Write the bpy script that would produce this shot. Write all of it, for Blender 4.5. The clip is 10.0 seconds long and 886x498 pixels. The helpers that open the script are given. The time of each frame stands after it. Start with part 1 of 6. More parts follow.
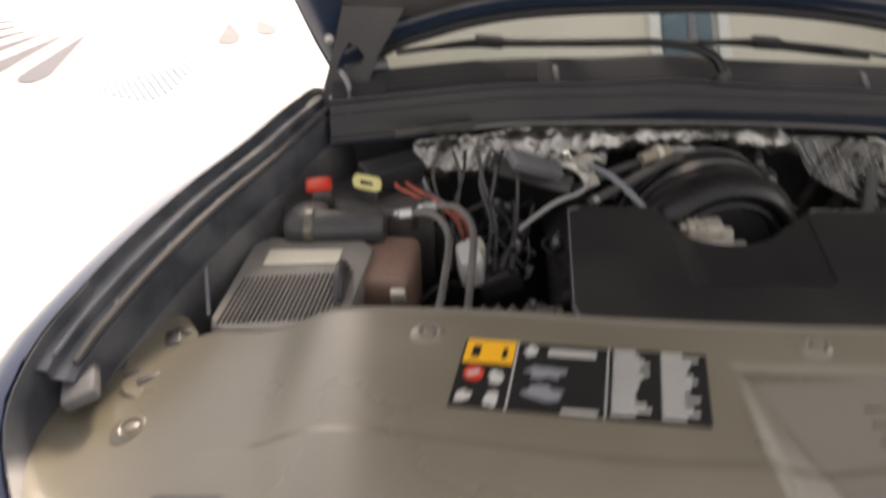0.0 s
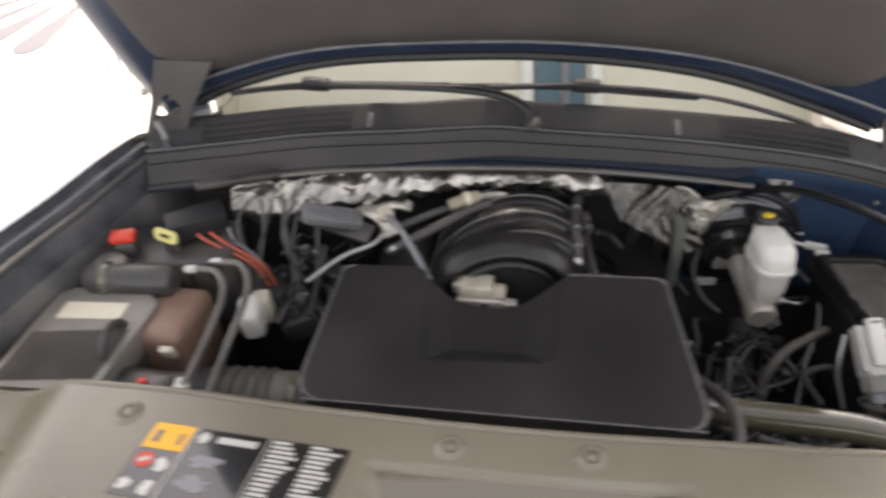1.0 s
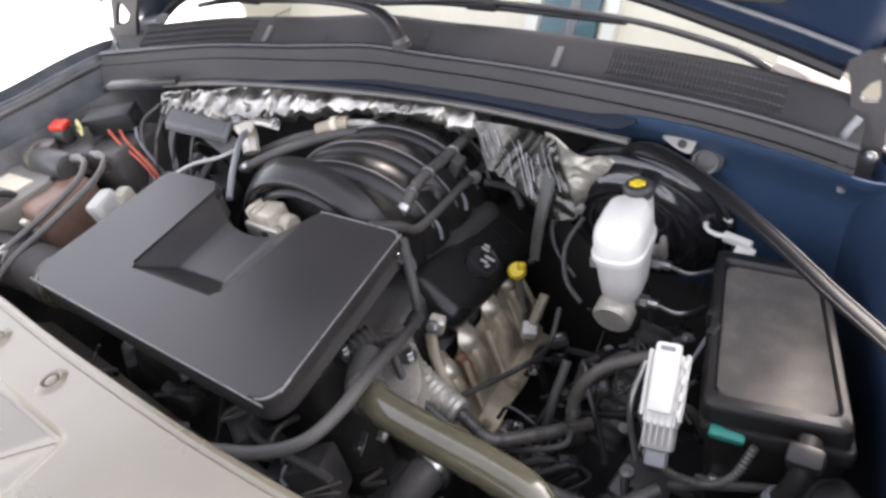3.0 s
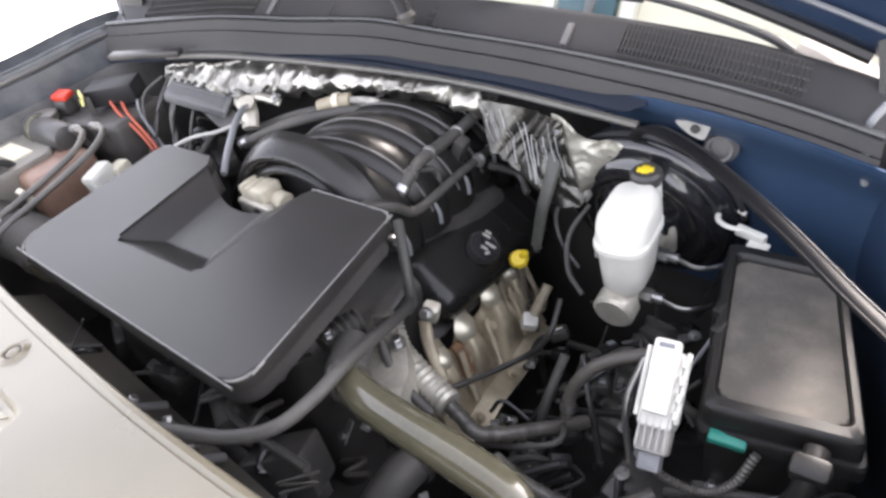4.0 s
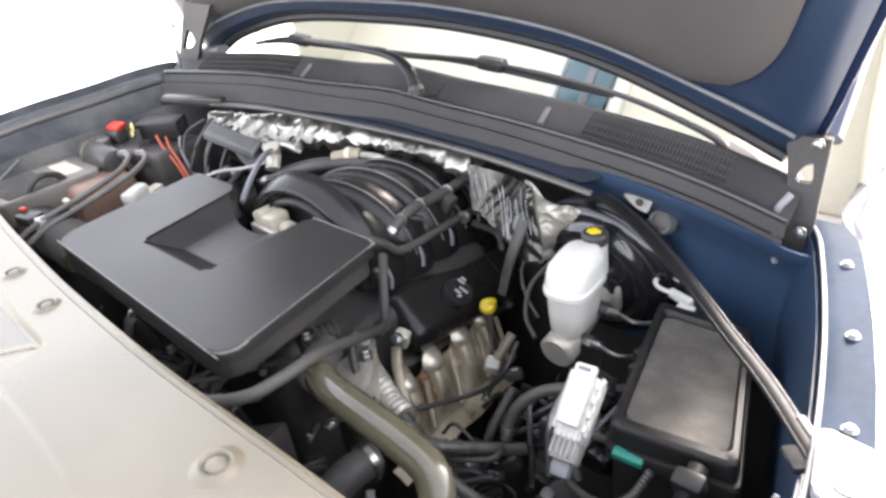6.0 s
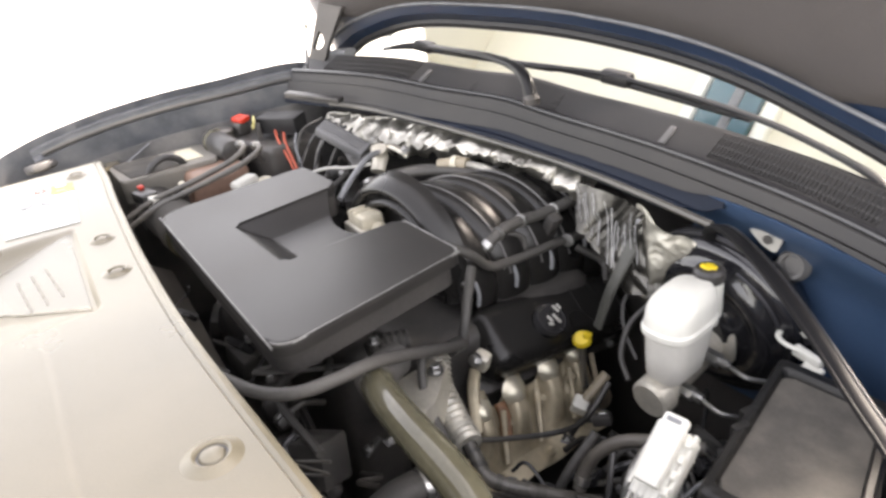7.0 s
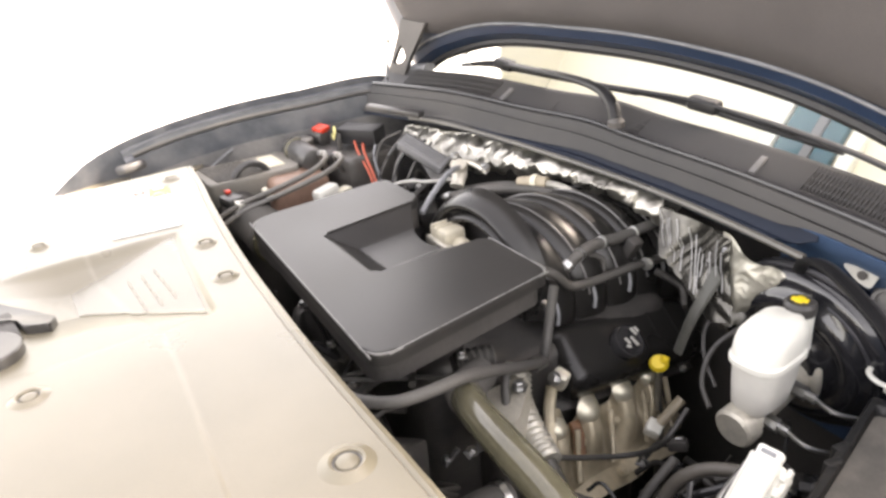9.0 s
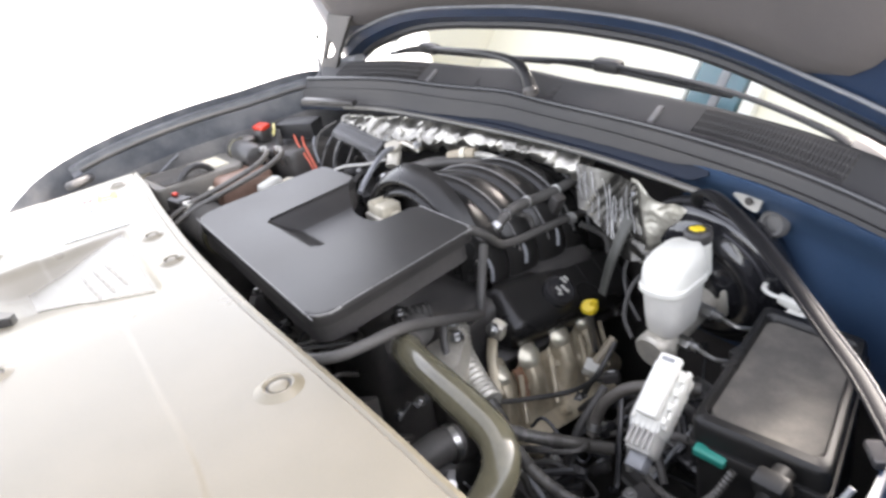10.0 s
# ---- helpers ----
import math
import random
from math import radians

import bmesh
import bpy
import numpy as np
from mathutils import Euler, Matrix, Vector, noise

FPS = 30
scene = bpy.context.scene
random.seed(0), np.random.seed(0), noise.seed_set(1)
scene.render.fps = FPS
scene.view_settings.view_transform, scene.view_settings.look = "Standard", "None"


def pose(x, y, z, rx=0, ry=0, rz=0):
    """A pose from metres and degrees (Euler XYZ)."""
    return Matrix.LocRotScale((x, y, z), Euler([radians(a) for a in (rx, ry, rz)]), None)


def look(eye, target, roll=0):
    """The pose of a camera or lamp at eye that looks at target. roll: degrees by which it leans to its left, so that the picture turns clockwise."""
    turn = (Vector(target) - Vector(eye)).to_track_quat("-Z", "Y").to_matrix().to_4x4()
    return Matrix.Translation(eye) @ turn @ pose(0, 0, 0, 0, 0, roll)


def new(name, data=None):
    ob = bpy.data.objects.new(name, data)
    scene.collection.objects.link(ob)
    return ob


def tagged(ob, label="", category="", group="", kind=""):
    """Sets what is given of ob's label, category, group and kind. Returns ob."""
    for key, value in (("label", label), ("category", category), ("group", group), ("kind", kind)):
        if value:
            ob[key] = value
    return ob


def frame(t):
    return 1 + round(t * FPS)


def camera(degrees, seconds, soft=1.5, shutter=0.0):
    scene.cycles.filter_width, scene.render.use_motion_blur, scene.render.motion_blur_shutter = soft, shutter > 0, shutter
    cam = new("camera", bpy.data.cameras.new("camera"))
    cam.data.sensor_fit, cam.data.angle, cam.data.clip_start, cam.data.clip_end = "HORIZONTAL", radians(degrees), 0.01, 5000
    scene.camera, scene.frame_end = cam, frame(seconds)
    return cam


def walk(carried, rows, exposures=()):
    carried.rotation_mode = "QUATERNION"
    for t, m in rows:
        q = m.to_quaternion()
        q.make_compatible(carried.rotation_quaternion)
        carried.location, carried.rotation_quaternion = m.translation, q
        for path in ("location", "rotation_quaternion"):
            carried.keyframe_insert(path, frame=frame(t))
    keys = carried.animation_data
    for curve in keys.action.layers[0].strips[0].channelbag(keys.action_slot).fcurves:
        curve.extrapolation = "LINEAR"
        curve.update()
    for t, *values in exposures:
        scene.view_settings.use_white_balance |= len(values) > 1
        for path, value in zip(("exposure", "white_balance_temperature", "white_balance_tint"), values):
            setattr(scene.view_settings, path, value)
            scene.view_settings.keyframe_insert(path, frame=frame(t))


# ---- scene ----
cam = camera(64.0, 10.0, soft=2.8, shutter=0.5)
PATH = [
    (0, (-0.438, -0.717, 1.692), (-0.468, 0.937, 0.569), -1.0),
    (0.2, (-0.353, -0.668, 1.748), (-0.501, 0.993, 0.643), -0.7),
    (0.5, (-0.210, -0.643, 1.801), (-0.404, 0.990, 0.664), -1.0),
    (0.7, (-0.132, -0.642, 1.831), (-0.305, 0.942, 0.623), -2.6),
    (1, (0.003, -0.644, 1.869), (-0.151, 0.912, 0.622), -2.9),
    (1.2, (0.175, -0.631, 1.870), (-0.100, 0.901, 0.615), -7.2),
    (1.5, (0.532, -0.511, 1.790), (-0.186, 0.858, 0.521), -14.1),
    (1.7, (0.662, -0.470, 1.754), (-0.127, 0.893, 0.523), -13.5),
    (2, (0.767, -0.417, 1.712), (-0.079, 0.900, 0.468), -15.8),
    (2.5, (0.803, -0.334, 1.667), (-0.142, 0.878, 0.388), -16.0),
    (3, (0.800, -0.302, 1.645), (-0.253, 0.886, 0.429), -15.6),
    (3.2, (0.792, -0.280, 1.637), (-0.287, 0.875, 0.412), -14.6),
    (4.3, (0.813, -0.259, 1.596), (-0.310, 0.866, 0.383), -15.5),
    (4.5, (0.812, -0.265, 1.596), (-0.351, 0.876, 0.436), -13.6),
    (4.7, (0.820, -0.282, 1.600), (-0.349, 0.889, 0.475), -11.6),
    (5, (0.836, -0.347, 1.628), (-0.331, 0.875, 0.557), -10.8),
    (5.2, (0.835, -0.409, 1.655), (-0.302, 0.853, 0.600), -9.4),
    (6.3, (0.996, -0.314, 1.572), (-0.284, 0.870, 0.592), -7.9),
    (6.5, (0.990, -0.289, 1.547), (-0.375, 0.813, 0.587), -8.7),
    (7, (0.958, -0.278, 1.539), (-0.517, 0.745, 0.657), -6.8),
    (7.5, (0.881, -0.269, 1.515), (-0.602, 0.713, 0.601), -6.1),
    (8, (0.850, -0.270, 1.510), (-0.602, 0.701, 0.536), -4.1),
    (8.5, (0.868, -0.285, 1.519), (-0.592, 0.686, 0.557), -3.6),
    (9, (0.935, -0.339, 1.568), (-0.616, 0.595, 0.718), -5.7),
    (9.5, (0.988, -0.329, 1.547), (-0.552, 0.597, 0.669), -9.6),
    (10, (1.046, -0.348, 1.553), (-0.455, 0.649, 0.686), -10.5),
]
walk(cam, [(t, look(eye, target, roll)) for t, eye, target, roll in PATH],
     exposures=[(0, 1.5, 7750, 17), (0.5, 1.8, 7600, 16), (1, 2.05, 7500, 16), (1.5, 2.46, 7200, 18), (3, 2.82, 6900, 18), (5.1, 3.36, 6950, 15), (6.3, 3.02, 6950, 15), (7.5, 3.04, 7900, 16), (9, 3.24, 7850, 16), (10, 3.12, 6900, 15)])

# ---- light ----
sky_world = bpy.data.worlds.new("sky")
scene.world = sky_world
sky_world.use_nodes = True
nt = sky_world.node_tree
sky = nt.nodes.new("ShaderNodeTexSky")
sky.sky_type = "NISHITA"
sky.sun_disc = False
sky.sun_elevation, sky.sun_rotation = radians(35), radians(4.3)
sky.air_density, sky.dust_density, sky.ozone_density = 1.0, 3.0, 1.0
haze = nt.nodes.new("ShaderNodeHueSaturation")
haze.inputs["Saturation"].default_value = 0.40
nt.links.new(sky.outputs[0], haze.inputs["Color"])
nt.links.new(haze.outputs[0], nt.nodes["Background"].inputs[0])
nt.nodes["Background"].inputs[1].default_value = 0.15

sun = new("sun", bpy.data.lights.new("sun", "SUN"))
sun.data.energy, sun.data.angle, sun.data.color = 3.0, radians(12), (1.0, 0.97, 0.93)
sun.matrix_world = look((0.6, 8, 6.2), (0, 0, 1))


# ---- materials ----
def material(name, base, rough=0.5, metal=0.0, grain=60.0, vary=0.25, bump=0.15, stain=4.0, coat=0.0, spec=0.5, dust=None, dust_amount=0.0):
    """A procedural surface: base colour varied at two scales, fine relief, and dust on faces that look up."""
    m = bpy.data.materials.new(name)
    m.use_nodes = True
    t = m.node_tree
    b = t.nodes["Principled BSDF"]
    co = t.nodes.new("ShaderNodeTexCoord")
    n1, n2 = t.nodes.new("ShaderNodeTexNoise"), t.nodes.new("ShaderNodeTexNoise")
    n1.inputs["Scale"].default_value, n1.inputs["Detail"].default_value = grain, 4
    n2.inputs["Scale"].default_value, n2.inputs["Detail"].default_value = stain, 5
    for n in (n1, n2):
        t.links.new(co.outputs["Object"], n.inputs["Vector"])
    mixv = t.nodes.new("ShaderNodeMath")
    mixv.operation = "MULTIPLY_ADD"
    t.links.new(n1.outputs["Fac"], mixv.inputs[0])
    mixv.inputs[1].default_value = 0.4
    t.links.new(n2.outputs["Fac"], mixv.inputs[2])
    ramp = t.nodes.new("ShaderNodeValToRGB")
    lo = [c * (1 - vary) for c in base]
    hi = [min(1, c * (1 + vary)) for c in base]
    ramp.color_ramp.elements[0].position, ramp.color_ramp.elements[1].position = 0.45, 0.95
    ramp.color_ramp.elements[0].color, ramp.color_ramp.elements[1].color = (*lo, 1), (*hi, 1)
    t.links.new(mixv.outputs[0], ramp.inputs[0])
    out = ramp.outputs[0]
    if dust:
        dm, dr = t.nodes.new("ShaderNodeMix"), t.nodes.new("ShaderNodeValToRGB")
        dm.data_type = "RGBA"
        dr.color_ramp.elements[0].position, dr.color_ramp.elements[1].position = 0.4, 0.75
        dr.color_ramp.elements[1].color = (dust_amount,) * 3 + (1,)
        t.links.new(n2.outputs["Fac"], dr.inputs[0])
        t.links.new(dr.outputs[0], dm.inputs[0])
        t.links.new(out, dm.inputs[6])
        dm.inputs[7].default_value = (*dust, 1)
        out = dm.outputs[2]
    t.links.new(out, b.inputs["Base Color"])
    rm = t.nodes.new("ShaderNodeMath")
    rm.operation = "MULTIPLY_ADD"
    t.links.new(n2.outputs["Fac"], rm.inputs[0])
    rm.inputs[1].default_value, rm.inputs[2].default_value = 0.25, max(0.02, rough - 0.12)
    t.links.new(rm.outputs[0], b.inputs["Roughness"])
    b.inputs["Metallic"].default_value = metal
    b.inputs["Specular IOR Level"].default_value = spec
    b.inputs["Coat Weight"].default_value = coat
    b.inputs["Coat Roughness"].default_value = 0.06
    if bump:
        bp = t.nodes.new("ShaderNodeBump")
        bp.inputs["Strength"].default_value, bp.inputs["Distance"].default_value = bump, 0.002
        t.links.new(n1.outputs["Fac"], bp.inputs["Height"])
        t.links.new(bp.outputs[0], b.inputs["Normal"])
    return m


DUST = (0.30, 0.26, 0.21)
M_COVER = material("charcoal_cover_plastic", (0.0215, 0.0206, 0.0203), 0.38, spec=0.42, grain=900, vary=0.15, bump=0.08, dust=DUST, dust_amount=0.05)
M_SHIELD = material("grey_shield_plastic", (0.154, 0.136, 0.096), 0.30, spec=0.72, grain=700, vary=0.10, bump=0.12, dust=DUST, dust_amount=0.22)
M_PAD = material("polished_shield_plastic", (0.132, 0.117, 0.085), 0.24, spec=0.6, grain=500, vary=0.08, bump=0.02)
M_BLACK = material("black_plastic", (0.050, 0.048, 0.047), 0.38, grain=300, vary=0.35, bump=0.1, stain=9, dust=DUST, dust_amount=0.15)
M_GLOSS = material("gloss_black_plastic", (0.026, 0.026, 0.028), 0.18, grain=200, vary=0.3, bump=0.04, dust=DUST, dust_amount=0.03)
M_RUBBER = material("black_rubber", (0.062, 0.060, 0.057), 0.55, grain=250, vary=0.3, bump=0.2, dust=DUST, dust_amount=0.12)
M_HOSE = material("grey_rubber_hose", (0.086, 0.080, 0.051), 0.16, grain=120, vary=0.3, bump=0.06, coat=0.5, dust=DUST, dust_amount=0.10)
M_COWL = material("grey_cowl_plastic", (0.035, 0.0345, 0.035), 0.55, grain=600, vary=0.15, bump=0.15, dust=DUST, dust_amount=0.05, spec=0.32)
M_PAINT = material("navy_paint", (0.006, 0.016, 0.050), 0.30, grain=500, vary=0.15, bump=0.0, coat=1.0)
# navy paint, brightened: the blue glare over this side is in the colour
M_INNER = material("dull_navy_paint", (0.033, 0.068, 0.132), 0.42, grain=300, vary=0.2, bump=0.03, coat=0.3, dust=DUST, dust_amount=0.05)
M_RAIL = material("slate_rail_paint", (0.058, 0.065, 0.077), 0.36, grain=300, vary=0.4, bump=0.12, coat=0.3, stain=16, dust=DUST, dust_amount=0.15)
M_TANKLOW = material("cloudy_tank_plastic", (0.56, 0.545, 0.50), 0.38, grain=60, vary=0.12, bump=0.04, stain=12)
M_WHITE = material("milky_tank_plastic", (0.70, 0.69, 0.63), 0.35, grain=90, vary=0.05, bump=0.04)
M_CREAM = material("cream_plastic", (0.62, 0.58, 0.46), 0.45, grain=90, vary=0.1, bump=0.05)
M_ALU = material("cast_aluminium", (0.55, 0.52, 0.45), 0.40, metal=0.5, grain=160, vary=0.25, bump=0.35, stain=14)
M_EXH = material("tan_heat_shield", (0.46, 0.40, 0.29), 0.36, metal=0.35, grain=60, vary=0.35, bump=0.3, stain=18)
M_STEEL = material("bare_steel", (0.45, 0.45, 0.44), 0.30, metal=0.95, grain=200, vary=0.2, bump=0.1)
M_FOILPALE = material("dusty_pale_foil", (0.40, 0.385, 0.33), 0.42, metal=0.55, grain=60, vary=0.35, bump=0.35, stain=24, dust=DUST, dust_amount=0.3)
M_STRAP = material("olive_grey_wrap", (0.060, 0.060, 0.052), 0.45, metal=0.1, grain=80, vary=0.35, bump=0.3, stain=30)
M_WIPER = material("black_wiper_metal", (0.018, 0.018, 0.019), 0.44, spec=0.35, grain=120, vary=0.2, bump=0.05)
M_CASE = material("black_case_plastic", (0.014, 0.0138, 0.0135), 0.40, spec=0.38, grain=250, vary=0.3, bump=0.06, dust=DUST, dust_amount=0.05)
M_FRAME = material("dark_frame_paint", (0.010, 0.021, 0.046), 0.36, grain=200, vary=0.2, bump=0.03, coat=0.2)
M_DUSTY = material("dusty_black_rubber", (0.105, 0.100, 0.092), 0.42, grain=120, vary=0.3, bump=0.12, stain=10, dust=DUST, dust_amount=0.3)
M_AIRLID = material("dusty_air_box_plastic", (0.19, 0.180, 0.160), 0.42, grain=200, vary=0.2, bump=0.1, stain=8, dust=DUST, dust_amount=0.3)
M_APRON = material("dusty_slate_paint", (0.125, 0.124, 0.124), 0.42, grain=100, vary=0.35, bump=0.08, stain=8, dust=DUST, dust_amount=0.25)
M_CABLE = material("dusty_red_insulation", (0.50, 0.11, 0.065), 0.45, grain=90, vary=0.2, bump=0.05)
M_PALEYELLOW = material("faded_yellow_sticker", (0.66, 0.60, 0.24), 0.45, vary=0.1, bump=0.03)
M_SEAM = material("pale_edge_seal", (0.26, 0.26, 0.27), 0.30, grain=80, vary=0.15, bump=0.05)
M_FLANGE = material("dusty_flange_paint", (0.014, 0.026, 0.046), 0.7, spec=0.10, grain=80, vary=0.3, bump=0.08, stain=10, dust=DUST, dust_amount=0.04)
M_BOOST = material("gloss_black_booster_paint", (0.014, 0.014, 0.016), 0.15, grain=200, vary=0.2, bump=0.02, coat=0.6)
M_FIREWALL = material("slate_blue_paint", (0.025, 0.047, 0.090), 0.40, grain=200, vary=0.25, bump=0.03, coat=0.25)
# flange navy, darkened: the shade under the cowl lip is in the colour
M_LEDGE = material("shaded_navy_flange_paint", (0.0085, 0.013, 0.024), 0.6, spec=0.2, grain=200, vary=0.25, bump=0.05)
M_THROTTLE = material("cast_cream_housing", (0.46, 0.42, 0.33), 0.42, grain=120, vary=0.25, bump=0.25, stain=40)
M_TAN = material("tan_plastic", (0.34, 0.29, 0.21), 0.45, grain=90, vary=0.2, bump=0.1)
M_CLEAR = material("cloudy_grey_plastic", (0.42, 0.41, 0.38), 0.35, grain=90, vary=0.15, bump=0.05)
M_RAILPALE = material("pale_seam_sealer", (0.11, 0.115, 0.125), 0.45, grain=60, vary=0.4, bump=0.1, stain=12)
M_FOIL = material("aluminium_foil", (0.39, 0.375, 0.335), 0.30, metal=0.90, grain=50, vary=0.75, bump=0.3, stain=18)
# darker copy of the foil; the shade between folds is in its colour
M_FOILMID = material("creased_shaded_foil", (0.100, 0.096, 0.086), 0.24, metal=0.8, grain=60, vary=0.7, bump=0.3, stain=25)
M_FOILSMOOTH = material("bright_pressed_steel", (0.66, 0.62, 0.50), 0.34, metal=0.6, grain=60, vary=0.15, bump=0.1, stain=20)
M_SLEEVE = material("dull_foil_sleeve", (0.40, 0.385, 0.34), 0.36, metal=0.35, grain=60, vary=0.45, bump=0.5, stain=30)
M_RUST = material("rusty_steel", (0.20, 0.10, 0.05), 0.65, grain=90, vary=0.4, bump=0.4, stain=20)
# darker copy of the black plastic; shade of skirts and recesses is in its colour
M_DEEP = material("shaded_black_plastic", (0.042, 0.040, 0.040), 0.55, grain=200, vary=0.35, bump=0.1, spec=0.4, dust=DUST, dust_amount=0.14)
M_RIM = material("edge_glint_plastic", (0.19, 0.187, 0.18), 0.30, grain=90, vary=0.3, bump=0.1, stain=30)
M_TUBE = material("satin_black_hose", (0.078, 0.075, 0.068), 0.28, grain=120, vary=0.3, bump=0.08, dust=DUST, dust_amount=0.15)
M_STEELDARK = material("worn_black_steel", (0.055, 0.055, 0.060), 0.34, metal=0.5, grain=90, vary=0.3, bump=0.1)
M_BRACE = material("satin_black_brace_paint", (0.008, 0.008, 0.009), 0.55, spec=0.16, grain=120, vary=0.2, bump=0.05)
M_GREYDARK = material("dark_grey_plastic", (0.115, 0.114, 0.115), 0.42, grain=120, vary=0.25, bump=0.1, dust=DUST, dust_amount=0.15)
M_MODULE = material("pale_grey_module", (0.150, 0.150, 0.153), 0.4, vary=0.12, bump=0.06)
M_YELLOW = material("yellow_plastic", (0.75, 0.55, 0.03), 0.4, vary=0.08, bump=0.03)
M_ORANGE = material("orange_sticker", (0.85, 0.42, 0.02), 0.4, vary=0.06, bump=0.02)
M_RED = material("red_plastic", (0.62, 0.045, 0.022), 0.4, vary=0.1, bump=0.03)
M_TEAL = material("teal_connector", (0.01, 0.22, 0.17), 0.4, vary=0.1, bump=0.03)
M_BROWN = material("brown_box_plastic", (0.26, 0.158, 0.115), 0.45, grain=90, vary=0.3, bump=0.1, dust=DUST, dust_amount=0.25)
M_GREY = material("grey_module_plastic", (0.22, 0.225, 0.235), 0.4, vary=0.1, bump=0.06)
M_LID = material("dusty_lid_plastic", (0.060, 0.056, 0.050), 0.42, grain=300, vary=0.2, bump=0.1, stain=8, dust=DUST, dust_amount=0.35)
M_FUSELID = material("smoky_lid_plastic", (0.085, 0.080, 0.072), 0.74, spec=0.25, grain=300, vary=0.22, bump=0.06, stain=25, dust=DUST, dust_amount=0.14)
M_LABELBLACK = material("black_sticker", (0.014, 0.014, 0.014), 0.16, vary=0.1, bump=0.0, coat=1.0)
M_LABELWHITE = material("white_print", (0.50, 0.49, 0.45), 0.30, vary=0.05, bump=0.0, coat=0.6)
M_RUNNER = material("satin_black_moulding", (0.0125, 0.0122, 0.012), 0.27, grain=300, vary=0.2, bump=0.02, spec=0.45, dust=DUST, dust_amount=0.03)
M_LOOM = material("dusty_loom_tape", (0.035, 0.034, 0.032), 0.45, grain=150, vary=0.4, bump=0.25, dust=DUST, dust_amount=0.3)
M_LINER = material("felt_hood_liner", (0.050, 0.046, 0.046), 0.85, grain=700, vary=0.3, bump=0.5)
M_CONCRETE = material("pale_concrete", (0.62, 0.61, 0.58), 0.8, grain=30, vary=0.1, bump=0.2, stain=0.6)
M_MARK = material("grey_stripe_mark", (0.09, 0.09, 0.105), 0.7, grain=30, vary=0.2, bump=0.1)
M_BLUEMARK = material("blue_hatch_mark", (0.10, 0.15, 0.21), 0.7, grain=30, vary=0.2, bump=0.1)
M_CREAMPANEL = material("cream_reflection_panel", (0.74, 0.685, 0.54), 0.6, grain=80, vary=0.08, bump=0.1)
M_BEIGE = material("beige_corner_trim", (0.62, 0.55, 0.48), 0.5, grain=80, vary=0.12, bump=0.1)
M_PALEPOST = material("pale_reflection_post", (0.80, 0.78, 0.70), 0.6, grain=80, vary=0.06, bump=0.1)
M_TEALPANE = material("teal_reflected_window", (0.060, 0.125, 0.145), 0.25, vary=0.2, bump=0.0)


def glass_material():
    m = bpy.data.materials.new("windscreen_glass")
    m.use_nodes = True
    t = m.node_tree
    b = t.nodes["Principled BSDF"]
    b.inputs["Base Color"].default_value = (0.93, 0.96, 0.95, 1)
    b.inputs["Roughness"].default_value = 0.02
    b.inputs["IOR"].default_value = 1.05
    b.inputs["Transmission Weight"].default_value = 1.0
    b.inputs["Coat Weight"].default_value = 0.25
    return m


M_GLASS = glass_material()


# ---- mesh helpers ----
def finish(name, bm, mat, parent=None, label="", sharp=35.0):
    me = bpy.data.meshes.new(name)
    bmesh.ops.recalc_face_normals(bm, faces=bm.faces)
    for f in bm.faces:
        f.smooth = True
    bm.to_mesh(me)
    bm.free()
    me.set_sharp_from_angle(angle=radians(sharp))
    me.materials.append(mat)
    ob = new(name, me)
    if parent:
        ob.parent = parent
    if label:
        ob["label"] = label
    return ob


def part(name, bm, mat, parent, label="", sharp=35.0):
    return finish(name, bm, mat, parent, label, sharp)


def thing(name, label, category, group="", kind=""):
    """An Empty that parents a thing's parts."""
    return tagged(new(name), label, category, group, kind)


def box(c, s, rot=(0, 0, 0), bevel=0.004, seg=2, bm=None):
    """A bevelled box of size s about c."""
    bm = bm or bmesh.new()
    one = bmesh.new()
    bmesh.ops.create_cube(one, size=1.0)
    for v in one.verts:
        v.co = Vector((v.co.x * s[0], v.co.y * s[1], v.co.z * s[2]))
    if bevel:
        bmesh.ops.bevel(one, geom=one.edges[:], offset=min(bevel, min(s) * 0.45), segments=seg, profile=0.5, affect="EDGES")
    one.transform(pose(*c, *rot))
    return join(bm, one)


def join(bm, one):
    me = bpy.data.meshes.new("tmp")
    one.to_mesh(me)
    one.free()
    bm.from_mesh(me)
    bpy.data.meshes.remove(me)
    return bm


def spline(points, n=8):
    """A smooth line through the points."""
    p = [Vector(q) for q in points]
    p = [p[0] * 2 - p[1]] + p + [p[-1] * 2 - p[-2]]
    out = []
    for i in range(1, len(p) - 2):
        for k in range(n):
            s = k / n
            out.append(0.5 * ((2 * p[i]) + (p[i + 1] - p[i - 1]) * s + (2 * p[i - 1] - 5 * p[i] + 4 * p[i + 1] - p[i + 2]) * s * s + (3 * p[i] - p[i - 1] - 3 * p[i + 1] + p[i + 2]) * s ** 3))
    out.append(p[-2])
    return out


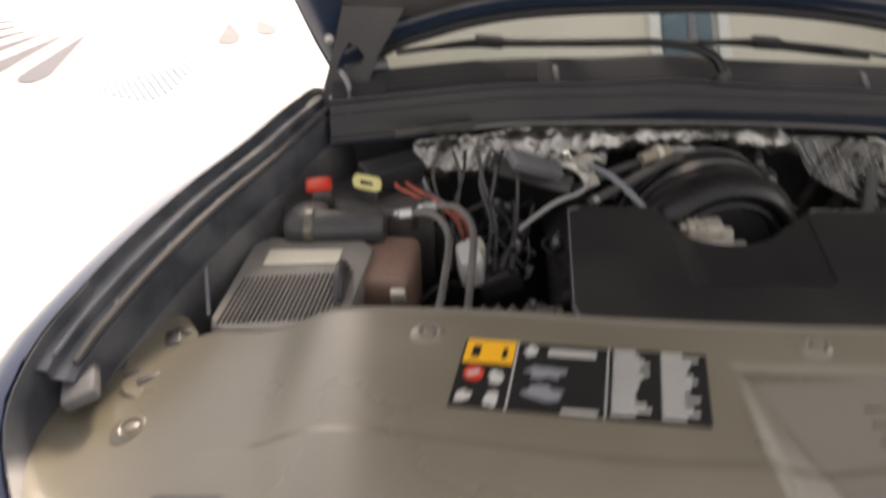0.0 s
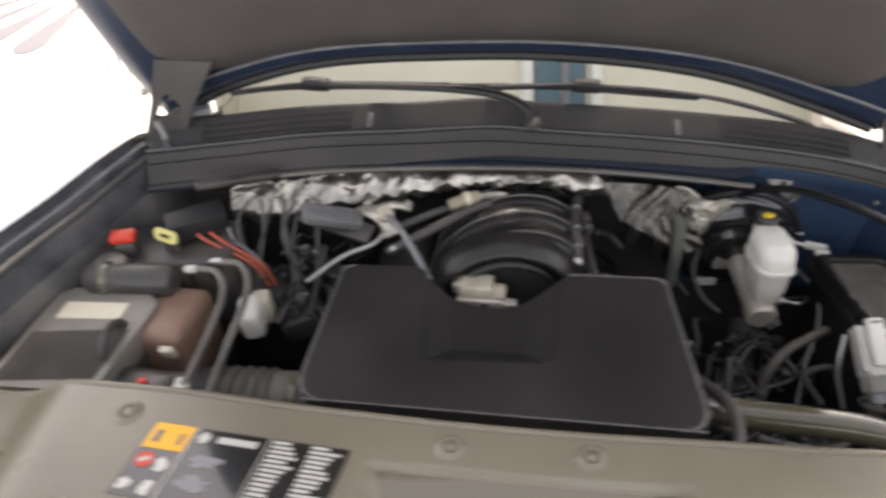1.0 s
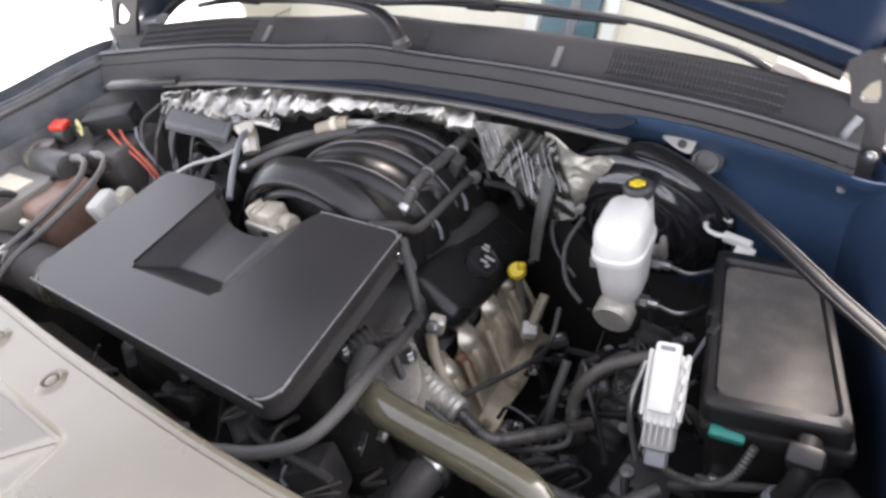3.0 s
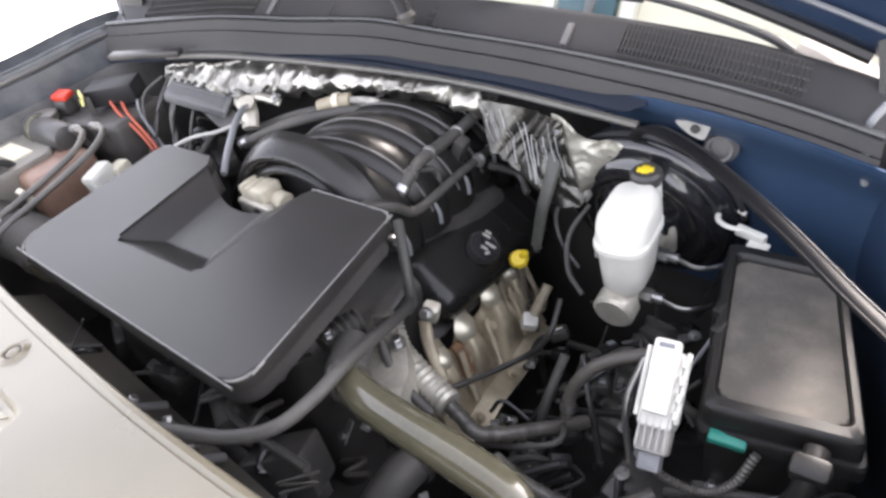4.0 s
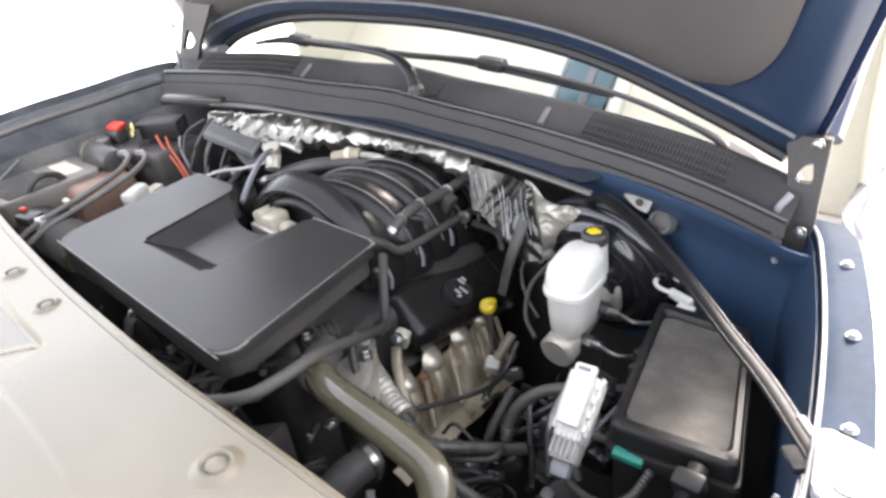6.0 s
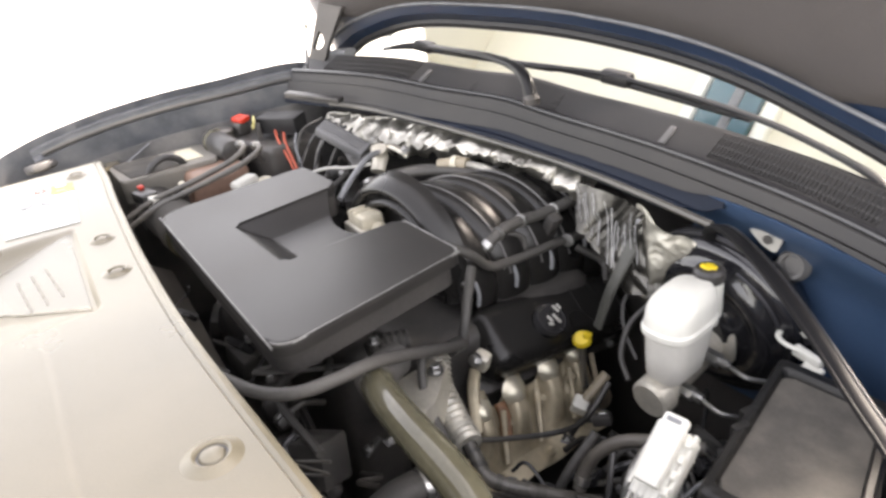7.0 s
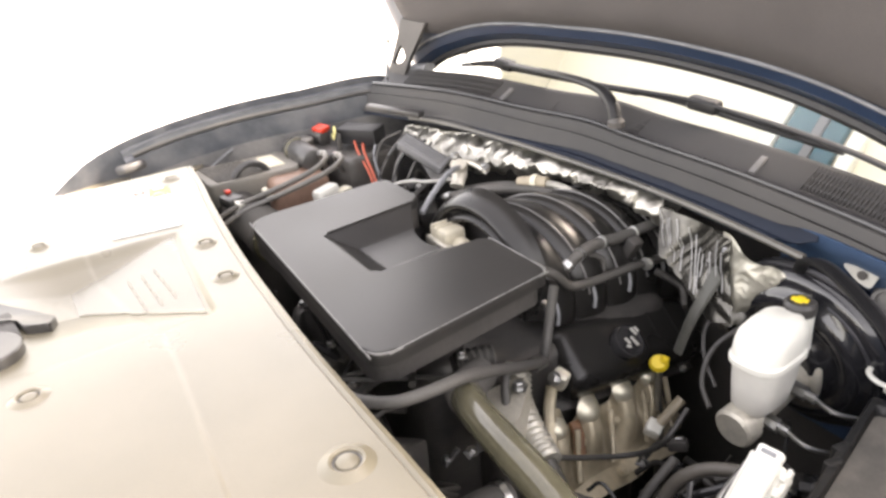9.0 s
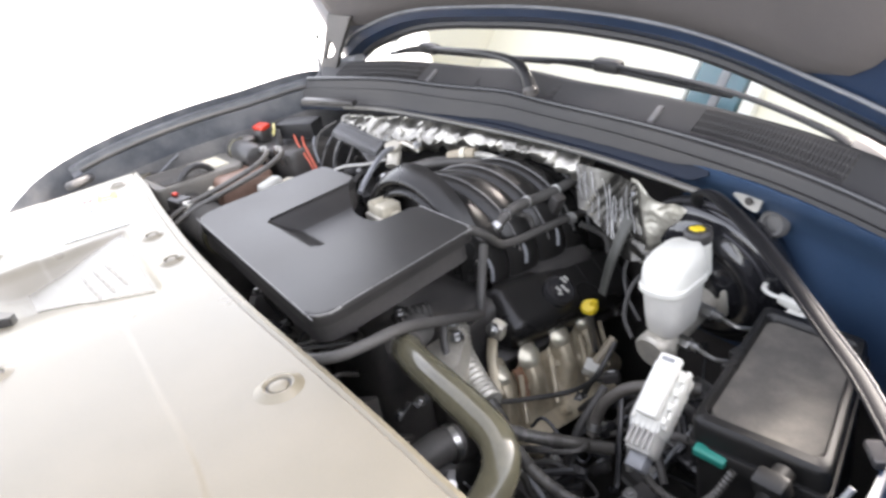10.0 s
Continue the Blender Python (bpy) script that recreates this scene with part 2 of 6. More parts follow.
def tube(points, r, sides=12, n=8, ribs=0, depth=0.0, cap=True, bm=None, flat=1.0):
    """A round hose along a smooth line; ribs: corrugations along it; r: a number, or a function of 0 to 1."""
    bm = bm or bmesh.new()
    line = spline(points, n if not ribs else max(n, ribs * 4 // max(1, len(points) - 1)))
    up = Vector((0, 0, 1))
    rings = []
    for i, q in enumerate(line):
        d = (line[min(i + 1, len(line) - 1)] - line[max(i - 1, 0)]).normalized()
        a = d.cross(up)
        if a.length < 0.1:
            a = d.cross(Vector((0, 1, 0)))
        a.normalize()
        b = a.cross(d)
        s = i / (len(line) - 1)
        rr = r(s) if callable(r) else r
        if ribs:
            rr += depth * math.sin(2 * math.pi * ribs * s)
        rings.append([bm.verts.new(q + a * math.cos(2 * math.pi * k / sides) * rr + b * math.sin(2 * math.pi * k / sides) * rr * flat) for k in range(sides)])
    for u, v in zip(rings, rings[1:]):
        for k in range(sides):
            bm.faces.new((u[k], u[(k + 1) % sides], v[(k + 1) % sides], v[k]))
    if cap:
        bm.faces.new(rings[0])
        bm.faces.new(rings[-1][::-1])
    return bm


def lathe(profile, m=None, sides=32, bm=None):
    """A turned shape: profile rows (radius, height) about z, placed by the pose m."""
    bm = bm or bmesh.new()
    one = bmesh.new()
    rings = []
    for r, h in profile:
        rings.append([one.verts.new((r * math.cos(2 * math.pi * k / sides), r * math.sin(2 * math.pi * k / sides), h)) for k in range(sides)])
    for u, v in zip(rings, rings[1:]):
        for k in range(sides):
            one.faces.new((u[k], u[(k + 1) % sides], v[(k + 1) % sides], v[k]))
    one.faces.new(rings[0])
    one.faces.new(rings[-1][::-1])
    if m is not None:
        one.transform(m)
    return join(bm, one)


def rounded(points, r, n=5):
    """The corners of a polygon rounded; r: a number or one for each corner."""
    out = []
    k = len(points)
    for i in range(k):
        p, a, b = (Vector(points[j % k]) for j in (i, i - 1, i + 1))
        ri = r[i] if isinstance(r, (list, tuple)) else r
        if ri <= 0:
            out.append(p)
            continue
        da, db = (a - p).normalized() * min(ri, (a - p).length * 0.45), (b - p).normalized() * min(ri, (b - p).length * 0.45)
        for s in range(n + 1):
            f = s / n
            out.append((p + da) * (1 - f) ** 2 + p * 2 * f * (1 - f) + (p + db) * f * f)
    return out


def prism(outline, height, low, bevel=0.0, seg=3, m=None, bm=None):
    """A plate from a flat outline; height: z of its top, a number or a function of x and y; low: how thick it is."""
    bm = bm or bmesh.new()
    one = bmesh.new()
    top = [one.verts.new((p[0], p[1], height(p[0], p[1]) if callable(height) else height)) for p in outline]
    bot = [one.verts.new((v.co.x, v.co.y, v.co.z - low)) for v in top]
    one.faces.new(top)
    one.faces.new(bot[::-1])
    k = len(top)
    for i in range(k):
        one.faces.new((top[i], bot[i], bot[(i + 1) % k], top[(i + 1) % k]))
    if bevel:
        one.edges.ensure_lookup_table()
        tops = set(top)
        bmesh.ops.bevel(one, geom=[e for e in one.edges if e.verts[0] in tops and e.verts[1] in tops], offset=bevel, segments=seg, profile=0.5, affect="EDGES")
        flat = [f for f in one.faces if len(f.verts) > 6 and f.normal.z > 0.9]
        if flat:
            bmesh.ops.inset_region(one, faces=flat, thickness=0.0012, use_even_offset=False)
    bmesh.ops.triangulate(one, faces=[f for f in one.faces if len(f.verts) > 4])
    if m is not None:
        one.transform(m)
    return join(bm, one)


def sheet(f, nu, nv, thick=0.003, bm=None):
    """A curved sheet: f(u, v) gives its places for u and v from 0 to 1."""
    bm = bm or bmesh.new()
    one = bmesh.new()
    g = [[one.verts.new(f(i / nu, j / nv)) for j in range(nv + 1)] for i in range(nu + 1)]
    for i in range(nu):
        for j in range(nv):
            one.faces.new((g[i][j], g[i + 1][j], g[i + 1][j + 1], g[i][j + 1]))
    if thick:
        bmesh.ops.recalc_face_normals(one, faces=one.faces)
        bmesh.ops.solidify(one, geom=one.faces[:], thickness=thick)
    return join(bm, one)


def bolt(c, r=0.007, h=0.006, rot=(0, 0, 0), bm=None):
    """A hexagon head on a washer."""
    bm = lathe([(r * 1.4, 0), (r * 1.4, h * 0.25)], pose(*c, *rot), 16, bm)
    return lathe([(r, h * 0.2), (r, h * 0.9), (r * 0.8, h)], pose(*c, *rot), 6, bm)


def mix(a, b, s):
    return a + (b - a) * s


def bow(x, rows):
    """A smooth curve through rows of (x, value)."""
    xs, ys = [r[0] for r in rows], [r[1] for r in rows]
    if x <= xs[0]:
        return ys[0]
    for i in range(len(xs) - 1):
        if x <= xs[i + 1]:
            s = (x - xs[i]) / (xs[i + 1] - xs[i])
            m0 = (ys[i + 1] - ys[max(i - 1, 0)]) / (xs[i + 1] - xs[max(i - 1, 0)]) * (xs[i + 1] - xs[i])
            j = min(i + 2, len(xs) - 1)
            m1 = (ys[j] - ys[i]) / (xs[j] - xs[i]) * (xs[i + 1] - xs[i])
            return (2 * s ** 3 - 3 * s * s + 1) * ys[i] + (s ** 3 - 2 * s * s + s) * m0 + (3 * s * s - 2 * s ** 3) * ys[i + 1] + (s ** 3 - s * s) * m1
    return ys[-1]



def ramp01(s):
    s = min(1, max(0, s))
    return s * s * (3 - 2 * s)


# ---- ground and surroundings ----
def ground():
    bm = bmesh.new()
    bmesh.ops.create_grid(bm, x_segments=40, y_segments=40, size=400)
    tagged(finish("ground", bm, M_CONCRETE), "pale sunlit concrete parking ground", "ground", kind="structure")


def floor_marks():
    """Fan of grey stripes and a pale blue hatched crescent on the ground beside the car."""
    # flat shapes added on the ground; what made the pattern is unsettled
    root = thing("floor_marking", "grey fan stripes lying flat on pale concrete ground", "floor marking", kind="structure")
    fans = [((-3.33, 5.58), radians(-88 - 13.0 * k), 0.82, 1.70, 0.115) for k in range(6)] + [((-2.5, 6.0), radians(-75), 1.0, 1.42, 0.10), ((-2.5, 6.0), radians(-62), 1.0, 1.30, 0.09)]
    for c, a, r0, r1, w1 in fans:
        c, d = Vector(c), Vector((math.cos(a), math.sin(a)))
        n = Vector((-d.y, d.x))
        w0 = 0.02
        pts = [c + d * r0 - n * w0, c + d * r1 - n * w1, c + d * (r1 + 0.10) - n * w1 * 0.6, c + d * (r1 + 0.13) + n * w1 * 0.4, c + d * r1 + n * w1, c + d * r0 + n * w0]
        part("stripe", prism([(p.x, p.y) for p in rounded([(*p, 0) for p in pts], 0.08)], 0.006, 0.005), M_MARK, root)
    arc = thing("hatched_marking", "pale blue hatched crescent lying flat on the ground", "floor marking", kind="structure")
    outer = spline([(-2.95, 3.72, 0), (-2.62, 3.54, 0), (-2.29, 3.46, 0), (-2.21, 3.88, 0), (-2.23, 4.40, 0)], 12)
    inner = spline([(-2.95, 3.75, 0), (-2.78, 3.82, 0), (-2.56, 3.90, 0), (-2.34, 4.08, 0), (-2.25, 4.44, 0)], 12)
    for k in range(24):
        i = 1 + k * 2
        if i + 1 >= len(outer):
            break
        part("hatch", prism([tuple(p.xy) for p in (outer[i], outer[i + 1], inner[i + 1], inner[i])], 0.006, 0.005), M_BLUEMARK, arc)


ground()
floor_marks()


# ---- body of the car ----
COWL_FRONT_Y = [(-0.66, 0.43), (-0.5, 0.450), (-0.35, 0.478), (-0.2, 0.507), (-0.05, 0.530), (0.1, 0.538), (0.25, 0.524), (0.4, 0.500), (0.55, 0.487), (0.76, 0.482)]
COWL_DROP = [(-0.7, 0.008), (-0.5, -0.002), (-0.35, -0.004), (-0.2, 0.006), (-0.05, 0.018), (0.1, 0.025), (0.25, 0.026), (0.4, 0.028), (0.55, 0.041), (0.66, 0.062), (0.76, 0.090)]
COWL_PROFILE = [(0.000, 1.142), (0.003, 1.154), (0.010, 1.153), (0.014, 1.160), (0.024, 1.190), (0.030, 1.206), (0.036, 1.210), (0.042, 1.205), (0.050, 1.208), (0.075, 1.222), (0.098, 1.235), (0.104, 1.236), (0.112, 1.222), (0.138, 1.190)]


def cowl_y(x):
    return bow(min(max(x, -0.66), 0.76), COWL_FRONT_Y)


def cowl_drop(x):
    return bow(x, COWL_DROP)


def cowl_top(x, dy):
    """Height of the cowl's skin dy behind its front edge."""
    return float(np.interp(dy, [p[0] for p in COWL_PROFILE], [p[1] for p in COWL_PROFILE])) - cowl_drop(x)


def cowl():
    root = thing("cowl", "dark grey plastic windscreen cowl with louvred grilles", "cowl")
    x0, x1 = -0.655, 0.745
    prof = COWL_PROFILE

    def skin(rows, xa, xb):
        def f(u, v):
            x = mix(xa, xb, u)
            k = v * (len(rows) - 1)
            i = min(int(k), len(rows) - 2)
            q = k - i
            dy, z = mix(rows[i][0], rows[i + 1][0], q), mix(rows[i][1], rows[i + 1][1], q)
            bump = 0.010 * math.exp(-((x + 0.02) / 0.10) ** 2) * (1 if z > 1.195 else 0.6)
            return (x, cowl_y(x) + dy, z - cowl_drop(x) + bump)

        return f

    part("panel", sheet(skin(prof[4:], x0, x1), 70, 36, 0.004), M_COWL, root)
    def face(low, high, end):
        def f(u, v):
            x = mix(x0, end, u)
            k = mix(low(x), high(x), v) / 4
            p = skin(prof[:5], x0, end)(u, k)
            return (p[0], p[1] - (0.003 if high(x) == 4.0 else 0), p[2])

        return f

    edge = lambda x: bow(x, [(-0.66, 0.6), (-0.30, 0.8), (-0.22, 2.2), (-0.05, 3.05), (0.2, 3.25), (0.42, 3.42), (0.48, 3.75), (0.745, 3.8)]) + 0.06 * noise.noise(Vector((x * 22, 3, 0)))
    part("front_face", sheet(face(edge, lambda x: 4.0, x1), 110, 10, 0.004), M_COWL, root)
    part("painted_face", sheet(face(lambda x: 3.3 * ramp01((x - 0.38) / 0.10) ** 1.5, lambda x: edge(x) + 0.05, 0.48), 110, 10, 0.003), M_LEDGE, root, "navy painted flange below the cowl face, darkened for shade")

    line = [(x, cowl_y(x) - 0.002, 1.150 - cowl_drop(x)) for x in np.linspace(-0.47, 0.475, 14)]
    part("rubber_seal", tube(line, 0.0056, 8, 4), M_TUBE, root, "black rubber seal along the front edge")
    line = [(x, cowl_y(x) + 0.034, 1.212 - cowl_drop(x) + 0.010 * math.exp(-((x + 0.02) / 0.10) ** 2)) for x in np.linspace(x0, x1, 16)]
    part("ridge_seal", tube(line, 0.0045, 8, 4), M_GLOSS, root)
    part("side_strip", box((-0.47, 0.415, 1.178), (0.15, 0.022, 0.012), (0, 4, 24), 0.003), M_BLACK, root)
    for x in (-0.245, 0.34):
        part("clip", box((x, cowl_y(x) + 0.066, cowl_top(x, 0.066) + 0.001), (0.011, 0.036, 0.008), (28, 0, 0), 0.002), M_GREYDARK, root)
    for xa, xb in ((-0.56, -0.28), (-0.12, 0.09), (0.42, 0.655)):
        n = int((xb - xa) / 0.0056)
        line = [(x, cowl_y(x) + 0.074, cowl_top(x, 0.074) - 0.001) for x in np.linspace(xa, xb, 10)]
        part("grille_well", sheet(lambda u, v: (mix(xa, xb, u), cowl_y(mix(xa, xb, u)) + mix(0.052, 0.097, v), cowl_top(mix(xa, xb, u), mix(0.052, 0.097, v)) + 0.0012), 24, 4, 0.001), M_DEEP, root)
        for q in (-0.013, 0.0, 0.013):
            part("bar", tube([(x, y + q, z + 0.0035 + q * 0.52) for x, y, z in line], 0.0014, 4, 2), M_BLACK, root)
        for k in range(n):
            x = mix(xa, xb, (k + 0.5) / n)
            part("slat", box((x, cowl_y(x) + 0.074, cowl_top(x, 0.074) + 0.0015), (0.0022, 0.046, 0.005), (27, 0, 0), 0.0), M_COWL, root)
    corner = thing("cowl_corner_trim", "pale beige corner trim at the windscreen base", "trim", "windscreen corner trims")
    part("trim", tube([(0.625, 0.648, 1.168), (0.672, 0.645, 1.146), (0.712, 0.622, 1.122)], 0.028, 10, 6, flat=0.5), M_BEIGE, corner)
    corner = thing("cowl_corner_trim", "pale grey corner trim at the windscreen base", "trim", "windscreen corner trims")
    part("trim", tube([(-0.56, 0.575, 1.236), (-0.62, 0.560, 1.230), (-0.65, 0.535, 1.224)], 0.020, 8, 5, flat=0.5), M_GREY, corner)


def firewall():
    root = thing("firewall", "navy painted steel firewall behind the engine", "firewall", kind="structure")

    def f(u, v):
        x = mix(-0.70, 0.77, u)
        return (x, cowl_y(x) + 0.115 + 0.01 * v, mix(0.3, 1.17 - cowl_drop(x), v))

    part("panel", sheet(f, 30, 6, 0.003), M_DEEP, root, "dark firewall panel")

    def pan(u, v):
        x = mix(0.395, 0.785, u)
        y = cowl_y(x) + bow(v, [(0, 0.018), (0.05, 0.024), (0.14, 0.050), (0.3, 0.080), (1, 0.090)])
        return (x, y, mix(1.183 - cowl_drop(x), 0.80, v))

    part("side_panel", sheet(pan, 24, 20, 0.003), M_INNER, root, "navy painted upper firewall")
    part("grommet", lathe([(0.004, 0.001), (0.010, 0.001), (0.011, 0.008), (0.014, 0.009), (0.018, 0.0)], pose(0.564, 0.542, 1.068, 78, 0, 0) @ Matrix.Scale(1.25, 4), 22), M_GREYDARK, root)

    def foil(u, v):
        x = mix(-0.51, 0.225, u)
        low = bow(x, [(-0.51, 1.050), (-0.30, 1.058), (-0.1, 1.080), (0.10, 1.076), (0.225, 1.050)])
        z = mix(low, bow(x, [(-0.49, 1.128), (-0.05, 1.130), (0.215, 1.108)]), v)
        p = Vector((x, z, 0))
        crease = 1.25 * abs(noise.noise(p * 13)) + 0.45 * abs(noise.noise(p * 34)) + 0.14 * abs(noise.noise(p * 80))
        belly = math.sin(math.pi * min(1, v * 1.05))
        return (x, cowl_y(x) + 0.012 - 0.022 * belly + 0.030 * crease - 0.02 * (1 - v), z + (0.024 * noise.noise(Vector((x * 21, 2, 0))) + 0.010 * noise.noise(p * 50)) * (1 - v) + 0.006 * noise.noise(p * 26))

    tagged(finish("heat_blanket", sheet(foil, 260, 36, 0.0015), M_FOIL, sharp=70), "crumpled silver foil heat blanket hung on the firewall", "insulation", "foil blankets")

    def flap(u, v):
        x = mix(0.205, 0.362, u)
        low = bow(x, [(0.205, 1.04), (0.26, 1.01), (0.32, 0.985), (0.362, 0.990)])
        z = mix(low, 1.128 - cowl_drop(x), v)
        p = Vector((x + 0.35 * (1 - v) * 0.16, z, 0))
        k = p.x * 36 + 3.4 * noise.noise(Vector((p.x * 11, z * 9, 1)))
        ridge = abs(k - math.floor(k) - 0.5) * 2
        fold = 0.009 * (ridge ** 1.5) * (0.25 + 1.1 * abs(noise.noise(Vector((p.x * 18, z * 11, 4))))) + 0.012 * noise.noise(Vector((p.x * 12, z * 5, 7)))
        return (x + 0.035 * (1 - v) + 0.004 * noise.noise(Vector((p.x * 50, z * 20, 3))), cowl_y(x) - 0.004 + fold - 0.045 * (1 - v), z)

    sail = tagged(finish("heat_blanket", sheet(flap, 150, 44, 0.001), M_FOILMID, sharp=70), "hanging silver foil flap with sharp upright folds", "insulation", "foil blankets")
    rng = random.Random(17)
    # thin bright steel tubes added as the glints along the folds
    for k in range(13):
        u = 0.03 + 0.072 * k + rng.uniform(-0.03, 0.03)
        v0, v1 = rng.uniform(0.05, 0.4), rng.uniform(0.65, 0.98)
        part("fold", tube([Vector(flap(u + 0.10 * (v1 - v), v)) - Vector((0, 0.004, 0)) for v in np.linspace(v0, v1, 6)], rng.uniform(0.0004, 0.0008), 6, 3), M_STEEL, sail)

    def pale(u, v):
        top = Vector((mix(0.340, 0.450, u), mix(0.507, 0.497, u), mix(1.106, 1.074, u) + 0.006 * math.sin(9 * u)))
        low = Vector((mix(0.372, 0.392, u), mix(0.480, 0.487, u), mix(0.985, 0.992, u)))
        p = mix(low, top, v)
        crease = abs(noise.noise(p * 30)) + 0.4 * abs(noise.noise(p * 75))
        return (p.x, p.y - 0.012 * math.sin(math.pi * u) + 0.007 * crease, p.z)

    tagged(finish("heat_blanket", sheet(pale, 60, 50, 0.0015), M_FOILPALE, sharp=70), "pale dusty foil corner tucked behind the brake booster", "insulation", "foil blankets")
    strap = thing("foil_strap", "dull grey foil wrapped strap beside the booster", "strap")
    part("strap", tube([(0.350, 0.500, 1.062), (0.352, 0.470, 1.035), (0.345, 0.440, 0.985), (0.338, 0.420, 0.930)], lambda q: 0.013 - 0.003 * q, 10, 6, flat=0.5), M_STRAP, strap)
    part("tip", box((0.352, 0.497, 1.075), (0.010, 0.010, 0.030), (0, 10, 0), 0.003), M_GREY, strap)


FENDER_X = {-1: [(-0.62, 0.54), (-0.48, 0.72), (-0.33, 0.855), (-0.2, 0.932), (-0.1, 0.938), (0.0, 0.906), (0.1, 0.866), (0.2, 0.823), (0.3, 0.776), (0.4, 0.735), (0.5, 0.700), (0.7, 0.675), (1.6, 0.66)],
            1: [(-0.62, 0.55), (-0.48, 0.74), (-0.30, 0.865), (-0.1, 0.918), (0.1, 0.908), (0.3, 0.868), (0.5, 0.808), (0.7, 0.738), (1.6, 0.70)]}
FENDER_Z = {-1: [(-0.62, 0.90), (-0.33, 1.036), (-0.2, 1.102), (-0.1, 1.134), (0.0, 1.160), (0.1, 1.180), (0.2, 1.194), (0.3, 1.203), (0.5, 1.215), (0.62, 1.17), (0.9, 1.08), (1.6, 1.04)],
            1: [(-0.62, 0.95), (-0.3, 1.07), (-0.1, 1.09), (0.2, 1.102), (0.5, 1.110), (0.65, 1.075), (0.9, 1.02), (1.6, 1.0)]}


def fenders():
    for side in (-1, 1):
        root = thing("fender", "dark navy painted front fender with steel gutter rail", "fender", "front fenders")
        ex = lambda y: bow(y, FENDER_X[side])
        ez = lambda y: bow(y, FENDER_Z[side])

        def skin(u, v):
            y = mix(-0.60, 1.6, u)
            out = bow(v, [(0, 0), (0.15, 0.035), (0.4, 0.10), (0.7, 0.13), (1, 0.12)])
            return (side * (ex(y) + out + (0.032 if side > 0 else 0)), y, ez(y) - bow(v, [(0, 0), (0.15, 0.012), (0.4, 0.09), (0.7, 0.30), (1, 0.72)]))

        part("outer_skin", sheet(skin, 50, 14, 0.002), M_PAINT, root)
        inner = 0.048 if side < 0 else 0.045

        lip = [(0.0, 0.0), (0.002, -0.018), (0.4, -0.022), (0.45, -0.034), (0.95, -0.040), (1.0, -0.07), (1.05, -0.10)]
        if side > 0:
            lip = [(-0.71, -0.001), (-0.66, 0.003), (0.28, 0.003), (0.38, 0.001), (0.42, -0.006), (0.44, -0.03), (0.42, -0.06)]

        start = -0.11 if side < 0 else -0.50

        def rail(u, v):
            y = mix(start, 0.60, u)
            i = min(int(v * 6), 5)
            q = v * 6 - i
            return (side * (ex(y) - inner * mix(lip[i][0], lip[i + 1][0], q)), y, ez(y) + mix(lip[i][1], lip[i + 1][1], q))

        part("gutter_rail", sheet(rail, 50, 18, 0.002), M_RAIL if side < 0 else M_FLANGE, root)

        def apron(u, v):
            y = mix(-0.50, 0.60, u)
            if side > 0:
                return (ex(y) - 0.021 - 0.02 * math.sin(math.pi * min(1, v * 2)), y, mix(ez(y) - 0.010, 0.32, v))
            return (side * (ex(y) - inner * 1.05 + 0.05 * v - 0.03 * math.sin(math.pi * v)), y, mix(ez(y) - 0.09, 0.32, v))

        part("apron", sheet(apron, 30, 16, 0.003), M_FIREWALL if side > 0 else M_APRON, root, "inner apron panel")
        ys = np.linspace(start + 0.02, 0.58, 18)
        if side < 0:
            part("edge_lip", sheet(lambda u, v: (-ex(mix(-0.42, 0.0, u)) + 0.004 + 0.012 * v, mix(-0.42, 0.0, u), ez(mix(-0.42, 0.0, u)) - 0.002 - 0.10 * v), 20, 4, 0.002), M_RAIL, root)
            part("edge_seam", tube([(side * (ex(y) - inner * 0.42), y, ez(y) - 0.019) for y in ys], 0.0030, 6, 3), M_RAILPALE, root)
            part("weather_strip", tube([(side * (ex(y) - inner * 0.86), y, ez(y) - 0.032) for y in ys], 0.0055, 8, 3), M_RUBBER, root)
        else:
            part("edge_seam", tube([(ex(y) - 0.0165, y, ez(y) + 0.002) for y in ys], 0.0026, 6, 3), M_SEAM, root)
        for y in ((-0.18, -0.05, 0.07, 0.2, 0.33, 0.46) if side > 0 else (0.0, 0.10, 0.2, 0.33, 0.46)):
            x = ex(y) - inner * 0.7 if side < 0 else ex(y) + 0.010
            part("bolt", bolt((side * x, y, ez(y) - (0.037 if side < 0 else -0.004)), 0.005, 0.005), M_GREY, root)
        if side > 0:
            # the sun's glare on this plate is put into its pale colour
            plate = part("flange_bracket", prism([(p.x, p.y) for p in rounded([(0.895, 0.105, 0), (0.955, 0.092, 0), (0.962, 0.172, 0), (0.879, 0.187, 0)], 0.010)], 1.113, 0.010, 0.003), M_SEAM, root, "pale sunlit bracket plate")
            part("hole", lathe([(0.004, 0.0005), (0.014, 0.0005), (0.014, 0.0015), (0.004, 0.0015)], pose(0.918, 0.130, 1.113), 20), M_BLACK, plate)
    for side, a, b in ((1, (0.870, 0.112, 1.086), (0.803, -0.03, 0.92)), (-1, (-0.819, 0.190, 1.114), (-0.783, 0.053, 1.059))):
        rod = thing("support_rod", "thin grey steel support rod", "rod", "support rods")
        part("rod", tube([a, mix(Vector(a), Vector(b), 0.5), b], 0.0026, 8, 4), M_GREY, rod)
    front = thing("radiator_support", "dark radiator support wall under the grille cover", "radiator support", kind="structure")
    part("wall", box((0.03, -0.30, 0.70), (1.55, 0.06, 0.80), (0, 0, 0), 0.01), M_BLACK, front)
